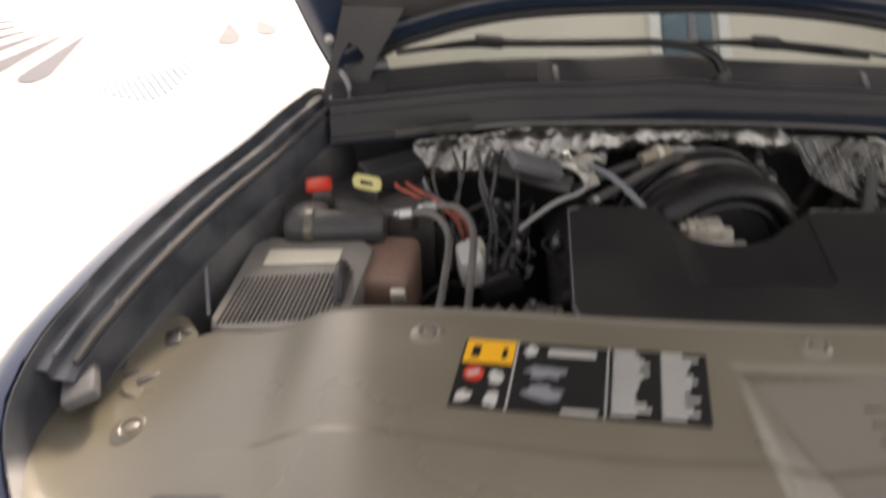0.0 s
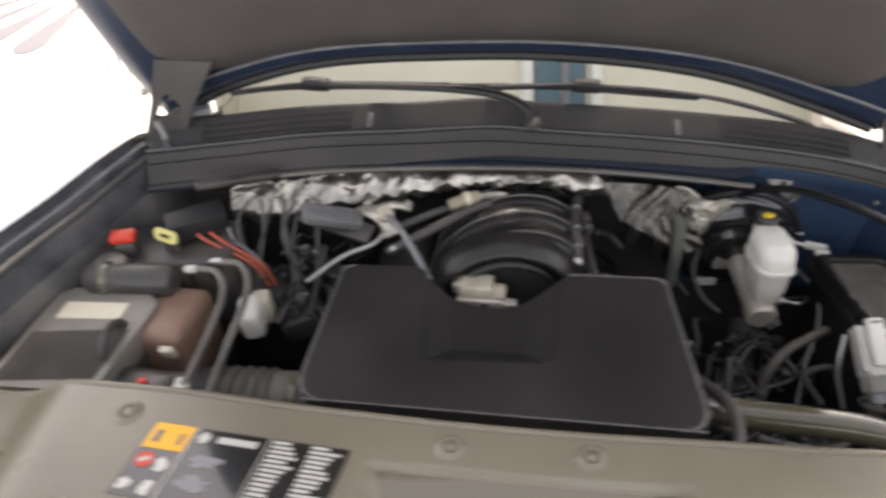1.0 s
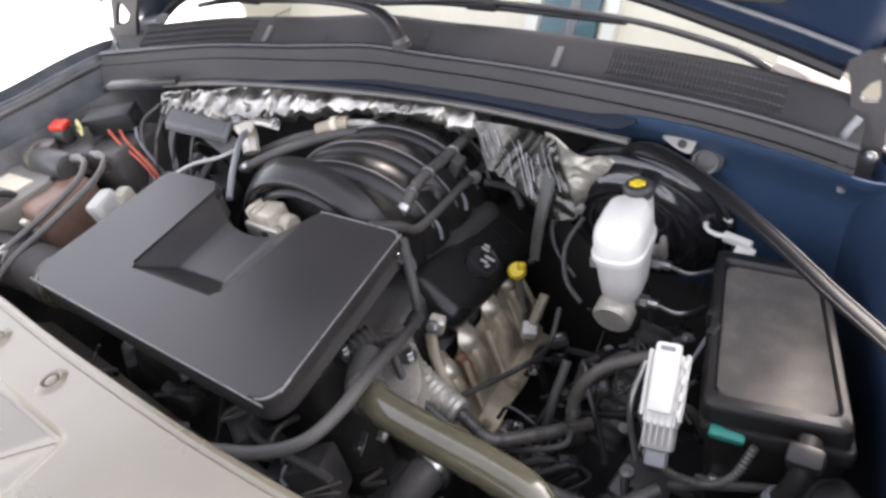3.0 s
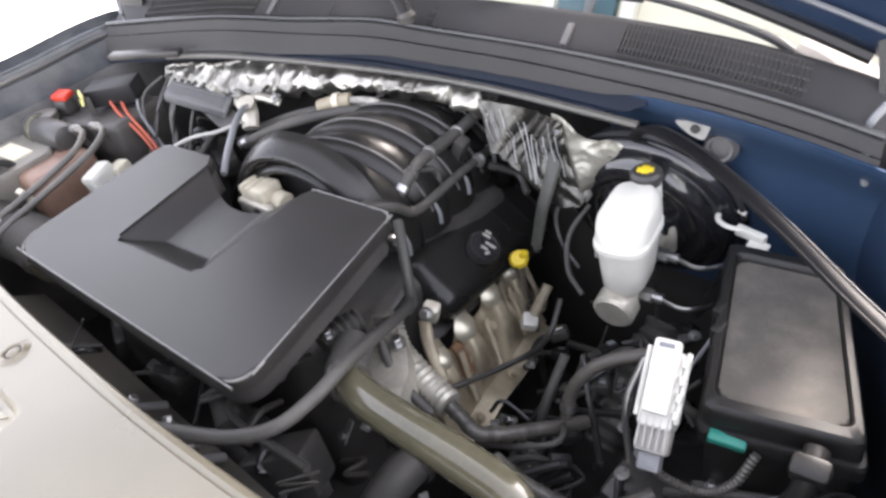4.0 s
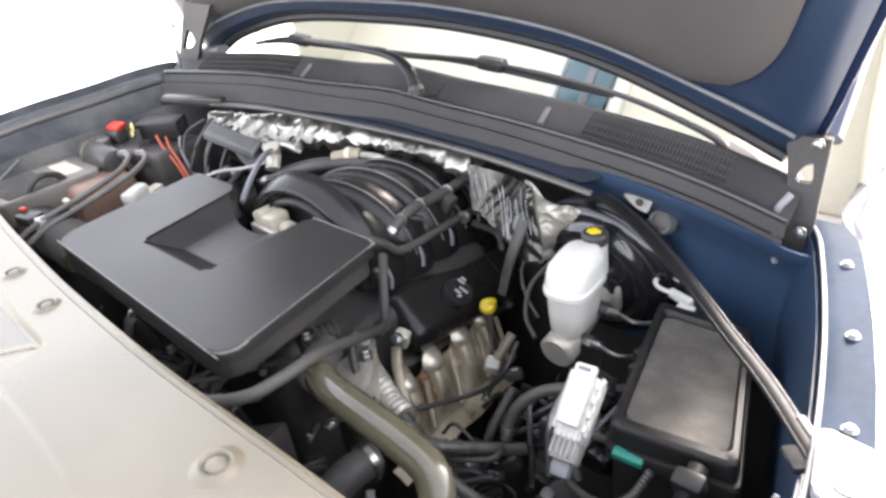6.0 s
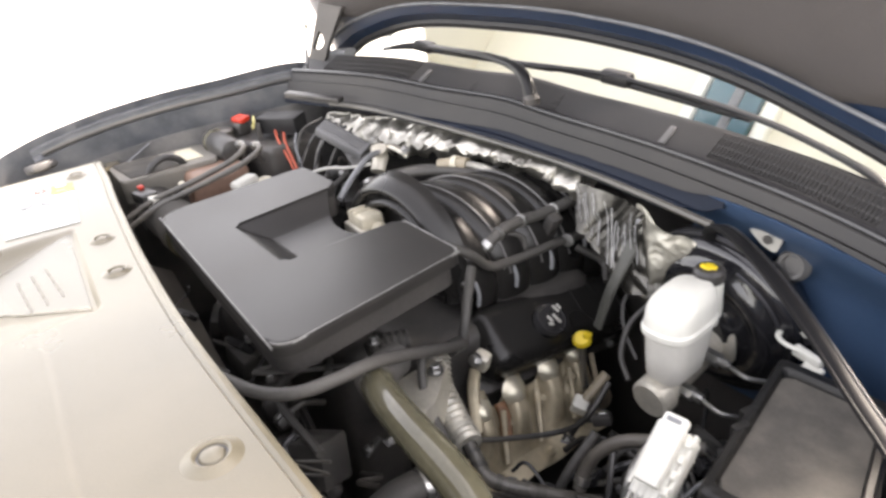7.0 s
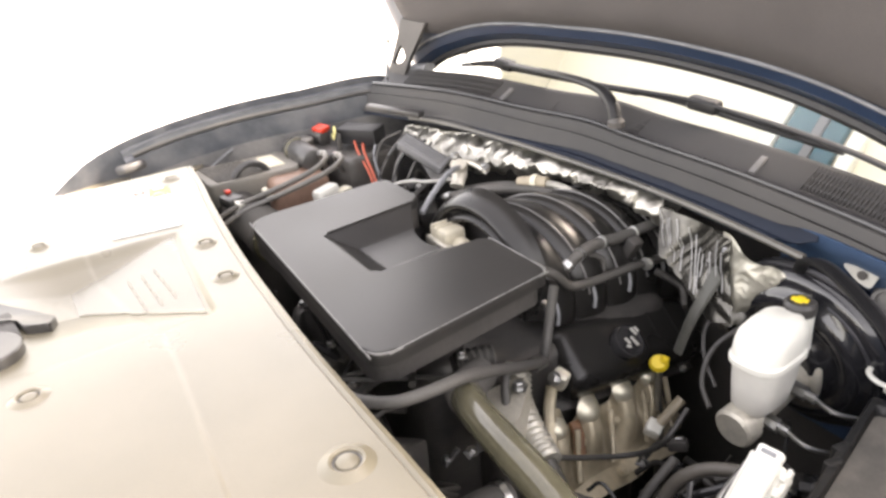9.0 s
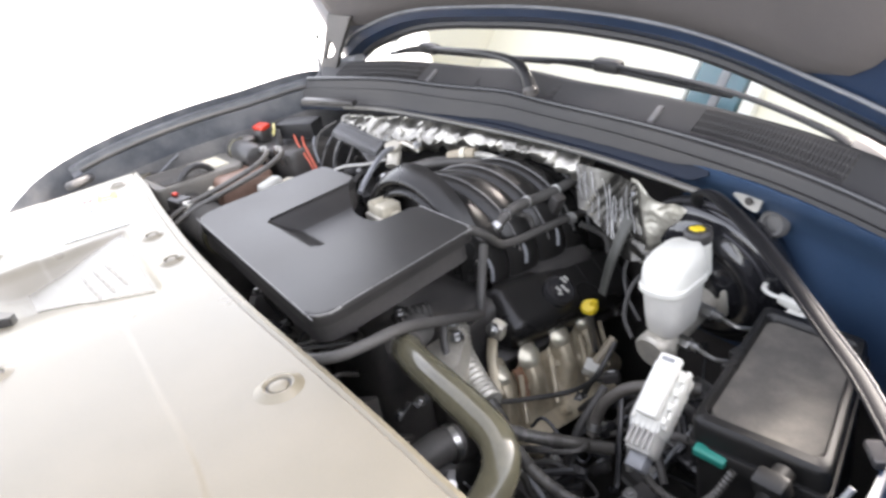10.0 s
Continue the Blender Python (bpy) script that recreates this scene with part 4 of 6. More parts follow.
def intake_manifold():
    root = thing("intake_manifold", "black moulded intake manifold with curved ribbed runners", "intake manifold")
    ax, az, rx, rz = 0.015, 0.958, 0.160, 0.150
    crests = ((0.300, 0.038), (0.372, 0.036), (0.440, 0.034), (0.502, 0.031), (0.556, 0.028))

    def f(u, v):
        a = math.pi * mix(1.04, -0.12, u)
        y = mix(0.286, 0.58, v)
        # broad rounded runners with narrow grooves between
        k = 0.905 + 0.095 * math.sqrt(max(0, max(1 - ((y - q) / h) ** 2 for q, h in crests)))
        return (ax + rx * k * (1 - 0.04 * v) * math.cos(a) + 0.02 * v, y + 0.035 * math.cos(a), az + rz * k * math.sin(a) - 0.030 * v * v)

    part("runner_block", sheet(f, 48, 110, 0.004), M_RUNNER, root, sharp=60)
    # grey beads added along the runners for their pale crest highlights
    for q, h in crests[1:]:
        v = (q - 0.35 * h - 0.286) / 0.294
        part("crest_highlight", tube([f(u, v) for u in np.linspace(0.10, 0.86, 22)], 0.0021, 6, 2), M_GREYDARK, root)
    lip = [(0.146, 0.312), (0.142, 0.292), (0.134, 0.274), (0.127, 0.268), (0.121, 0.272), (0.117, 0.284), (0.112, 0.276), (0.106, 0.270), (0.100, 0.274), (0.096, 0.292), (0.092, 0.315)]

    def collar(u, v):
        q = mix(-0.2, math.pi + 0.2, u)
        r, y = bow(v, [(k / 10, p[0]) for k, p in enumerate(lip)]), bow(v, [(k / 10, p[1]) for k, p in enumerate(lip)])
        return (ax + r * math.cos(q), y + 0.012 * math.cos(q), 0.982 + r * 1.10 * math.sin(q))

    part("front_collar", sheet(collar, 48, 50, 0.003), M_RUNNER, root, "double-lipped front collar", sharp=70)
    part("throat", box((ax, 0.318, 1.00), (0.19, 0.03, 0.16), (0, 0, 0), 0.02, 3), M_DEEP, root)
    part("rail_post", box((0.165, 0.50, 1.02), (0.020, 0.025, 0.05), (0, 30, 0), 0.004), M_BLACK, root)
    tb = thing("throttle_body", "cream and aluminium throttle body", "throttle body")
    m = pose(-0.026, 0.256, 1.058, 0, 0, -4)
    for name, c, size, mat, bev in (("motor_housing", (-0.006, 0, 0.0), (0.058, 0.042, 0.044), M_THROTTLE, 0.006), ("gear_cover", (0.0, -0.021, -0.014), (0.078, 0.014, 0.030), M_ALU, 0.004), ("mount", (-0.037, 0.006, 0.004), (0.018, 0.026, 0.024), M_ALU, 0.004), ("plug", (0.048, -0.014, -0.016), (0.030, 0.018, 0.018), M_ALU, 0.004),
                                    ("rib", (-0.020, -0.002, 0.0225), (0.004, 0.040, 0.005), M_THROTTLE, 0.001), ("rib", (-0.006, -0.002, 0.0225), (0.004, 0.040, 0.005), M_THROTTLE, 0.001), ("clip", (0.010, -0.029, -0.012), (0.012, 0.004, 0.018), M_BLACK, 0.001)):
        bm = box(c, size, (0, 0, 0), bev, 3)
        bm.transform(m)
        part(name, bm, mat, tb)
    for dx in (-0.030, 0.028):
        part("screw", bolt((-0.028 + dx, 0.240, 1.053), 0.004, 0.005, (30, 0, 0)), M_STEEL, tb)
    part("cap", lathe([(0.014, 0.0), (0.0165, 0.003), (0.0165, 0.018), (0.013, 0.021), (0.006, 0.021)], pose(-0.004, 0.260, 1.050, 0, 90, -6), 18), M_THROTTLE, tb)


def valve_cover():
    root = thing("valve_cover", "black moulded valve cover with oil filler cap", "valve cover")
    m = pose(0.204, 0.440, 0.868, -11, 37, -9)
    bm = box((0.002, 0.004, -0.002), (0.118, 0.315, 0.086), (0, 0, 0), 0.031, 8)
    bm.transform(m)
    part("body", bm, M_RUNNER, root)
    bm = box((0.002, 0.004, -0.046), (0.132, 0.330, 0.014), (0, 0, 0), 0.005, 2)
    bm.transform(m)
    part("flange", bm, M_BLACK, root)
    for k in range(3):
        bm = box((-0.012, 0.050 + 0.045 * k, 0.0405), (0.070, 0.004, 0.004), (0, 0, 0), 0.0015, 2)
        bm.transform(m)
        part("stiffening_rib", bm, M_RUNNER, root)
    cm = m @ pose(0.012, -0.032, 0.040)
    cap = part("oil_cap", lathe([(0.028, 0.0), (0.029, 0.006), (0.030, 0.014), (0.028, 0.020), (0.024, 0.0205), (0.022, 0.018), (0.008, 0.018)], cm, 24), M_GLOSS, root)
    bm = box((0, 0, 0.022), (0.012, 0.05, 0.012), (0, 0, 40), 0.004)
    bm.transform(cm)
    part("grip", bm, M_GLOSS, cap)
    for dx, dy, w, a in ((-0.012, 0.016, 0.010, 20), (-0.010, 0.008, 0.014, 20), (0.006, 0.000, 0.018, 20), (0.003, -0.013, 0.012, 20), (0.012, -0.016, 0.008, 70)):
        bm = box((dx, dy, 0.0285), (w, 0.0042, 0.002), (0, 0, a), 0)
        bm.transform(cm)
        part("print_bar", bm, M_LABELWHITE, cap)
    for k in range(6):
        bm = bolt((-0.058 + 0.122 * (k % 2), -0.14 + 0.056 * k, -0.040), 0.005, 0.010)
        bm.transform(m)
        part("bolt", bm, M_STEEL, root)
    # ignition coils with leads between manifold and cover
    for k in range(4):
        y = 0.315 + 0.082 * k
        coil = thing("ignition_coil", "black ignition coil with silver clip and lead", "ignition coil", "ignition coils")
        bm = box((0, 0, 0), (0.040, 0.032, 0.032), (0, 0, 0), 0.006)
        bm.transform(pose(0.150, y, 0.972, 0, 34, 4))
        part("body", bm, M_BLACK, coil)
        part("boot", tube([(0.160, y + 0.004, 0.985), (0.172, y + 0.006, 0.986), (0.182, y + 0.004, 0.970), (0.184, y, 0.952)], 0.0036, 8, 5), M_GREY, coil)
        part("clip", box((0.166, y - 0.010, 0.988), (0.012, 0.010, 0.008), (0, 20, 10), 0.002), M_STEEL, coil)
        part("plug", box((0.140, y - 0.014, 0.992), (0.022, 0.016, 0.014), (0, 20, 10), 0.003), M_GLOSS, coil)


def engine_block():
    root = thing("engine_block", "dark cast engine block deep in the bay", "engine block")
    part("block", box((0.02, 0.36, 0.78), (0.38, 0.40, 0.30), (0, 0, 0), 0.03, 3), M_BLACK, root)
    part("front_case", box((0.02, 0.12, 0.78), (0.30, 0.10, 0.36), (0, 0, 0), 0.03, 3), M_BLACK, root)
    part("lower_case", box((0.03, 0.25, 0.52), (0.34, 0.50, 0.26), (0, 0, 0), 0.03, 3), M_BLACK, root)
    other = thing("valve_cover", "black moulded valve cover on the far cylinder bank", "valve cover")
    bm = box((0, 0, 0), (0.13, 0.33, 0.08), (0, 0, 0), 0.02, 3)
    bm.transform(pose(-0.19, 0.43, 0.90, 0, -32, -3))
    part("body", bm, M_BLACK, other)
    tray = thing("underbody", "dusty black undertray below the engine", "undertray", kind="structure")
    part("tray", box((0.03, 0.1, 0.34), (1.85, 1.25, 0.02), (0, 0, 0), 0), M_BLACK, tray)
    ex = thing("exhaust_manifold", "tan stained steel exhaust manifold with heat shields", "exhaust manifold")
    part("log", tube([(0.235, 0.200, 0.720), (0.240, 0.34, 0.710), (0.240, 0.50, 0.700), (0.235, 0.54, 0.67)], 0.024, 14, 6), M_EXH, ex)
    part("outlet", tube([(0.250, 0.27, 0.70), (0.27, 0.28, 0.64), (0.29, 0.33, 0.54)], 0.026, 14, 6), M_EXH, ex)

    # one pressed shield: a scalloped upper edge with a domed cup over each port and deep notches between
    ports = ((0.255, 0.030), (0.325, 0.036), (0.405, 0.034), (0.468, 0.028))

    def shield(u, v):
        y = mix(0.215, 0.505, u)
        bump = max(math.exp(-((y - c) / (0.62 * w)) ** 4) for c, w in ports)
        rise = 0.012 + 0.046 * bump
        out = 0.020 * bump * math.sin(math.pi * min(1, 1.25 * v)) + 0.062 * v ** 1.3
        wob = 0.003 * noise.noise(Vector((y * 40, v * 3, 2)))
        return (0.240 + out + wob - 0.03 * (y - 0.3), y - 0.030 * v, 0.788 + rise * (1 - v) - 0.085 * v + wob)

    part("heat_shield", sheet(shield, 110, 26, 0.002), M_EXH, ex, "tan pressed heat shield with scalloped edge", sharp=60)
    for c, w in ports:
        def cup(u, v):
            a, q = 2 * math.pi * u, 0.02 + 0.98 * v
            y, z = c - 0.008 + 0.66 * w * q * math.cos(a), 0.820 + 0.62 * w * q * math.sin(a)
            return (0.252 + 0.016 * (1 - q * q) - 0.03 * (y - 0.3) + 0.40 * (0.82 - z), y, z)

        part("port_cup", sheet(cup, 28, 7, 0.0015), M_FOILSMOOTH, ex, "bright dished port cup", sharp=60)
        part("gusset", tube([(0.262 - 0.03 * (c - 0.3), c + 0.9 * w, 0.806), (0.278, c + 0.8 * w - 0.008, 0.768), (0.297, c + 0.7 * w - 0.020, 0.735)], 0.0048, 6, 4, flat=0.7), M_EXH, ex)
    part("lower_ledge", sheet(lambda u, v: (0.292 + 0.030 * v, mix(0.18, 0.49, u) - 0.03, 0.722 - 0.016 * v + 0.003 * math.sin(u * 17)), 30, 4, 0.003), M_EXH, ex)
    for y, z, x in ((0.288, 0.776, 0.262), (0.364, 0.780, 0.260), (0.436, 0.784, 0.258), (0.230, 0.730, 0.312), (0.330, 0.726, 0.314)):
        part("bolt", bolt((x, y, z), 0.007, 0.014, (0, 50, 0)), M_EXH, ex)
    part("rusty_stay", tube([(0.246, 0.290, 0.808), (0.262, 0.286, 0.790), (0.276, 0.275, 0.768)], 0.010, 8, 4, flat=0.6), M_RUST, ex, "rusty brown stay")
    part("bracket", tube([(0.228, 0.262, 0.880), (0.240, 0.245, 0.850), (0.268, 0.225, 0.80)], 0.010, 8, 4, flat=0.6), M_EXH, ex)
    part("lug", box((0.247, 0.262, 0.905), (0.026, 0.022, 0.034), (10, 20, 20), 0.006), M_ALU, ex)
    part("bolt", bolt((0.252, 0.248, 0.915), 0.008, 0.012, (50, 20, 0)), M_STEEL, ex)
    dip = thing("dipstick", "oil dipstick with yellow loop handle", "dipstick")
    part("tube", tube([(0.289, 0.440, 0.868), (0.288, 0.440, 0.82), (0.295, 0.44, 0.74), (0.31, 0.42, 0.60)], 0.006, 8, 5), M_STEEL, dip)
    part("handle", lathe([(0.004, -0.010), (0.013, -0.008), (0.016, 0.0), (0.012, 0.008), (0.004, 0.009)], pose(0.289, 0.438, 0.876, 30, 20, 0), 14), M_YELLOW, dip, "yellow plastic handle")
    part("grip", box((0.297, 0.441, 0.884), (0.014, 0.010, 0.018), (0, 20, 30), 0.004), M_YELLOW, dip)
    sen = thing("oxygen_sensor", "white sensor plug on a brown sleeve", "sensor")
    part("plug", box((0.310, 0.407, 0.772), (0.026, 0.026, 0.024), (20, 20, 30), 0.004), M_WHITE, sen)
    part("sleeve", tube([(0.313, 0.416, 0.778), (0.318, 0.438, 0.796), (0.323, 0.458, 0.814)], 0.009, 10, 4), M_TAN, sen)
    ln = thing("steel_line", "bent bare steel pipe beside the exhaust", "pipe")
    part("pipe", tube([(0.285, 0.215, 0.802), (0.305, 0.245, 0.798), (0.343, 0.306, 0.794), (0.375, 0.330, 0.815), (0.391, 0.345, 0.842), (0.390, 0.385, 0.872)], 0.0045, 8, 6), M_LOOM, ln)
    th = thing("thermostat_housing", "dark ribbed coupling on a pale cast water outlet", "housing")
    part("casting", prism([(p.x, p.y) for p in rounded([(0.245, 0.095, 0), (0.325, 0.092, 0), (0.328, 0.118, 0), (0.282, 0.178, 0), (0.265, 0.170, 0)], 0.012)], lambda x, y: 0.953 + 0.25 * (y - 0.12), 0.06, 0.008), M_ALU, th, "pale cast aluminium outlet")
    part("coupling", tube([(0.262, 0.106, 0.996), (0.282, 0.078, 1.006), (0.304, 0.050, 1.019)], 0.0225, 20, 6, ribs=6, depth=0.0018), M_RUBBER, th)
    part("ribbed_plug", tube([(0.245, 0.140, 1.000), (0.236, 0.112, 1.002), (0.232, 0.085, 1.000)], 0.017, 12, 6, ribs=6, depth=0.002), M_RUBBER, th)
    part("bolt", bolt((0.290, 0.150, 0.966), 0.008, 0.012), M_STEEL, th)
    part("bolt", bolt((0.262, 0.165, 0.972), 0.007, 0.012), M_STEEL, th)
    part("bolt", bolt((0.252, 0.085, 1.028), 0.006, 0.010), M_STEEL, th)


def engine_hoses():
    """Hoses, looms and pipes that lie on and round the engine."""
    rows = (
        ("fuel_hose", "black fuel hose along the intake manifold", [(0.178, 0.262, 1.080), (0.192, 0.305, 1.050), (0.184, 0.345, 1.012), (0.180, 0.40, 1.000), (0.178, 0.49, 0.993), (0.180, 0.57, 0.985), (0.19, 0.62, 0.975)], 0.0075, M_RUBBER, 0),
        ("fuel_rail", "black fuel rail with silver clips", [(0.146, 0.360, 1.020), (0.150, 0.395, 1.040), (0.150, 0.43, 1.046), (0.153, 0.50, 1.042), (0.165, 0.555, 1.050), (0.175, 0.585, 1.058)], 0.0098, M_RUBBER, 0),
        ("vacuum_hose", "thin black hose looping below the fuel rail", [(0.150, 0.385, 1.030), (0.152, 0.420, 1.030), (0.158, 0.440, 1.018), (0.162, 0.440, 0.995)], 0.005, M_RUBBER, 0),
        ("vent_hose", "thin black vent hose over the valve cover", [(0.205, 0.52, 0.985), (0.235, 0.55, 0.955), (0.262, 0.53, 0.935)], 0.006, M_RUBBER, 0),
        ("foil_sleeve", "wrinkled grey foil sleeve beside the exhaust", [(0.233, 0.195, 0.958), (0.243, 0.183, 0.938), (0.259, 0.172, 0.915), (0.289, 0.163, 0.898), (0.320, 0.156, 0.885), (0.350, 0.149, 0.876)], 0.0200, M_SLEEVE, 17),
        ("bypass_hose", "slim black hose beside the foil sleeve", [(0.274, 0.148, 1.000), (0.278, 0.136, 0.980), (0.289, 0.127, 0.955), (0.304, 0.121, 0.935), (0.327, 0.117, 0.918), (0.351, 0.115, 0.900)], 0.0062, M_RUBBER, 0),
        ("wiring_loom", "black taped wiring loom", [(0.351, 0.148, 0.878), (0.371, 0.144, 0.868), (0.40, 0.140, 0.856), (0.440, 0.180, 0.835), (0.49, 0.25, 0.80)], 0.010, M_TUBE, 0),
        ("wiring_loom", "ribbed black wiring loom in tape", [(0.440, 0.115, 0.862), (0.50, 0.10, 0.86), (0.57, 0.11, 0.85), (0.62, 0.16, 0.85)], 0.009, M_TUBE, 0),
        ("conduit_hose", "smooth satin black hose curling beside the connector", [(0.480, 0.222, 0.840), (0.480, 0.235, 0.865), (0.493, 0.248, 0.895), (0.517, 0.266, 0.915), (0.557, 0.287, 0.925), (0.598, 0.312, 0.925)], 0.0088, M_LOOM, 0),
        ("lower_hose", "grey lower coolant hose below the upper one", [(0.34, 0.085, 0.84), (0.335, 0.03, 0.845), (0.32, -0.05, 0.80), (0.31, -0.16, 0.74)], 0.026, M_RUBBER, 0),
        ("breather_hose", "grey breather pipe with silver clips beside the throttle", [(-0.112, 0.255, 1.080), (-0.135, 0.295, 1.098), (-0.165, 0.345, 1.112), (-0.190, 0.385, 1.112), (-0.21, 0.42, 1.10)], 0.0058, M_GREY, 0),
        ("vacuum_hose", "black vacuum hose behind the manifold", [(-0.20, 0.36, 1.055), (-0.11, 0.40, 1.085), (-0.04, 0.46, 1.085), (0.02, 0.50, 1.075)], 0.009, M_RUBBER, 0),
        ("vacuum_hose", "black vacuum hose behind the manifold", [(-0.22, 0.42, 1.05), (-0.13, 0.45, 1.075), (-0.06, 0.49, 1.075)], 0.008, M_RUBBER, 0),
        ("steel_line", "bent bare steel pipe behind the cover", [(-0.33, 0.27, 1.06), (-0.27, 0.31, 1.085), (-0.22, 0.34, 1.09), (-0.20, 0.38, 1.09)], 0.0035, M_CLEAR, 0),
        ("battery_lead", "black battery lead dropping to the floor", [(0.44, 0.30, 0.86), (0.43, 0.24, 0.80), (0.42, 0.20, 0.70)], 0.007, M_RUBBER, 0),
        ("wiring_loom", "ribbed black wiring loom in tape", [(0.345, 0.56, 0.90), (0.335, 0.52, 0.98), (0.330, 0.50, 1.05), (0.335, 0.52, 1.09)], 0.011, M_LOOM, 30),
        ("wiring_loom", "ribbed black wiring loom in tape", [(0.290, 0.60, 0.88), (0.290, 0.56, 0.96), (0.296, 0.54, 1.03)], 0.009, M_LOOM, 24),
        ("speed_sensor_lead", "thin black sensor lead", [(0.40, 0.48, 0.98), (0.385, 0.44, 0.95), (0.40, 0.40, 0.92), (0.43, 0.38, 0.90)], 0.004, M_RUBBER, 0),
        ("brake_line", "thin steel brake pipe beside the booster", [(0.600, 0.47, 0.93), (0.620, 0.42, 0.915), (0.61, 0.36, 0.89), (0.58, 0.30, 0.84), (0.56, 0.24, 0.78)], 0.003, M_GREY, 0),
        ("steering_shaft_boot", "black rubber steering shaft boot", [(0.52, 0.46, 0.80), (0.50, 0.38, 0.74), (0.48, 0.30, 0.68)], 0.03, M_RUBBER, 10),
    )
    for name, label, pts, r, mat, ribs in rows:
        root = thing(name, label, "wiring" if "loom" in name or "lead" in name else "hose" if "hose" in name or "boot" in name else "pipe")
        part("run", tube(pts, r, 12, 7, ribs=ribs, depth=r * 0.07 if ribs else 0), mat, root)
        if "loom" in name:
            line = spline(pts, 6)
            for k in range(3, len(line) - 2, 5):
                part("tape_band", tube([line[k], line[k + 1]], r * 1.12, 12, 2), M_LOOM, root)
        elif r > 0.008 and not ribs:
            a, b = Vector(pts[0]), Vector(pts[1])
            d = (b - a).normalized()
            part("clamp", tube([a + d * 0.008, a + d * 0.018], r * 1.18, 12, 2), M_STEEL, root)
    for c in ((0.150, 0.395, 1.040), (0.151, 0.445, 1.046), (0.156, 0.515, 1.043), (0.185, 0.52, 0.992)):
        clip = thing("hose_clip", "small bright steel hose clip", "clip", "hose clips")
        part("band", lathe([(0.009, -0.004), (0.0115, -0.0035), (0.0115, 0.0035), (0.009, 0.004)], pose(*c, 80, 0, 20), 16), M_STEEL, clip)


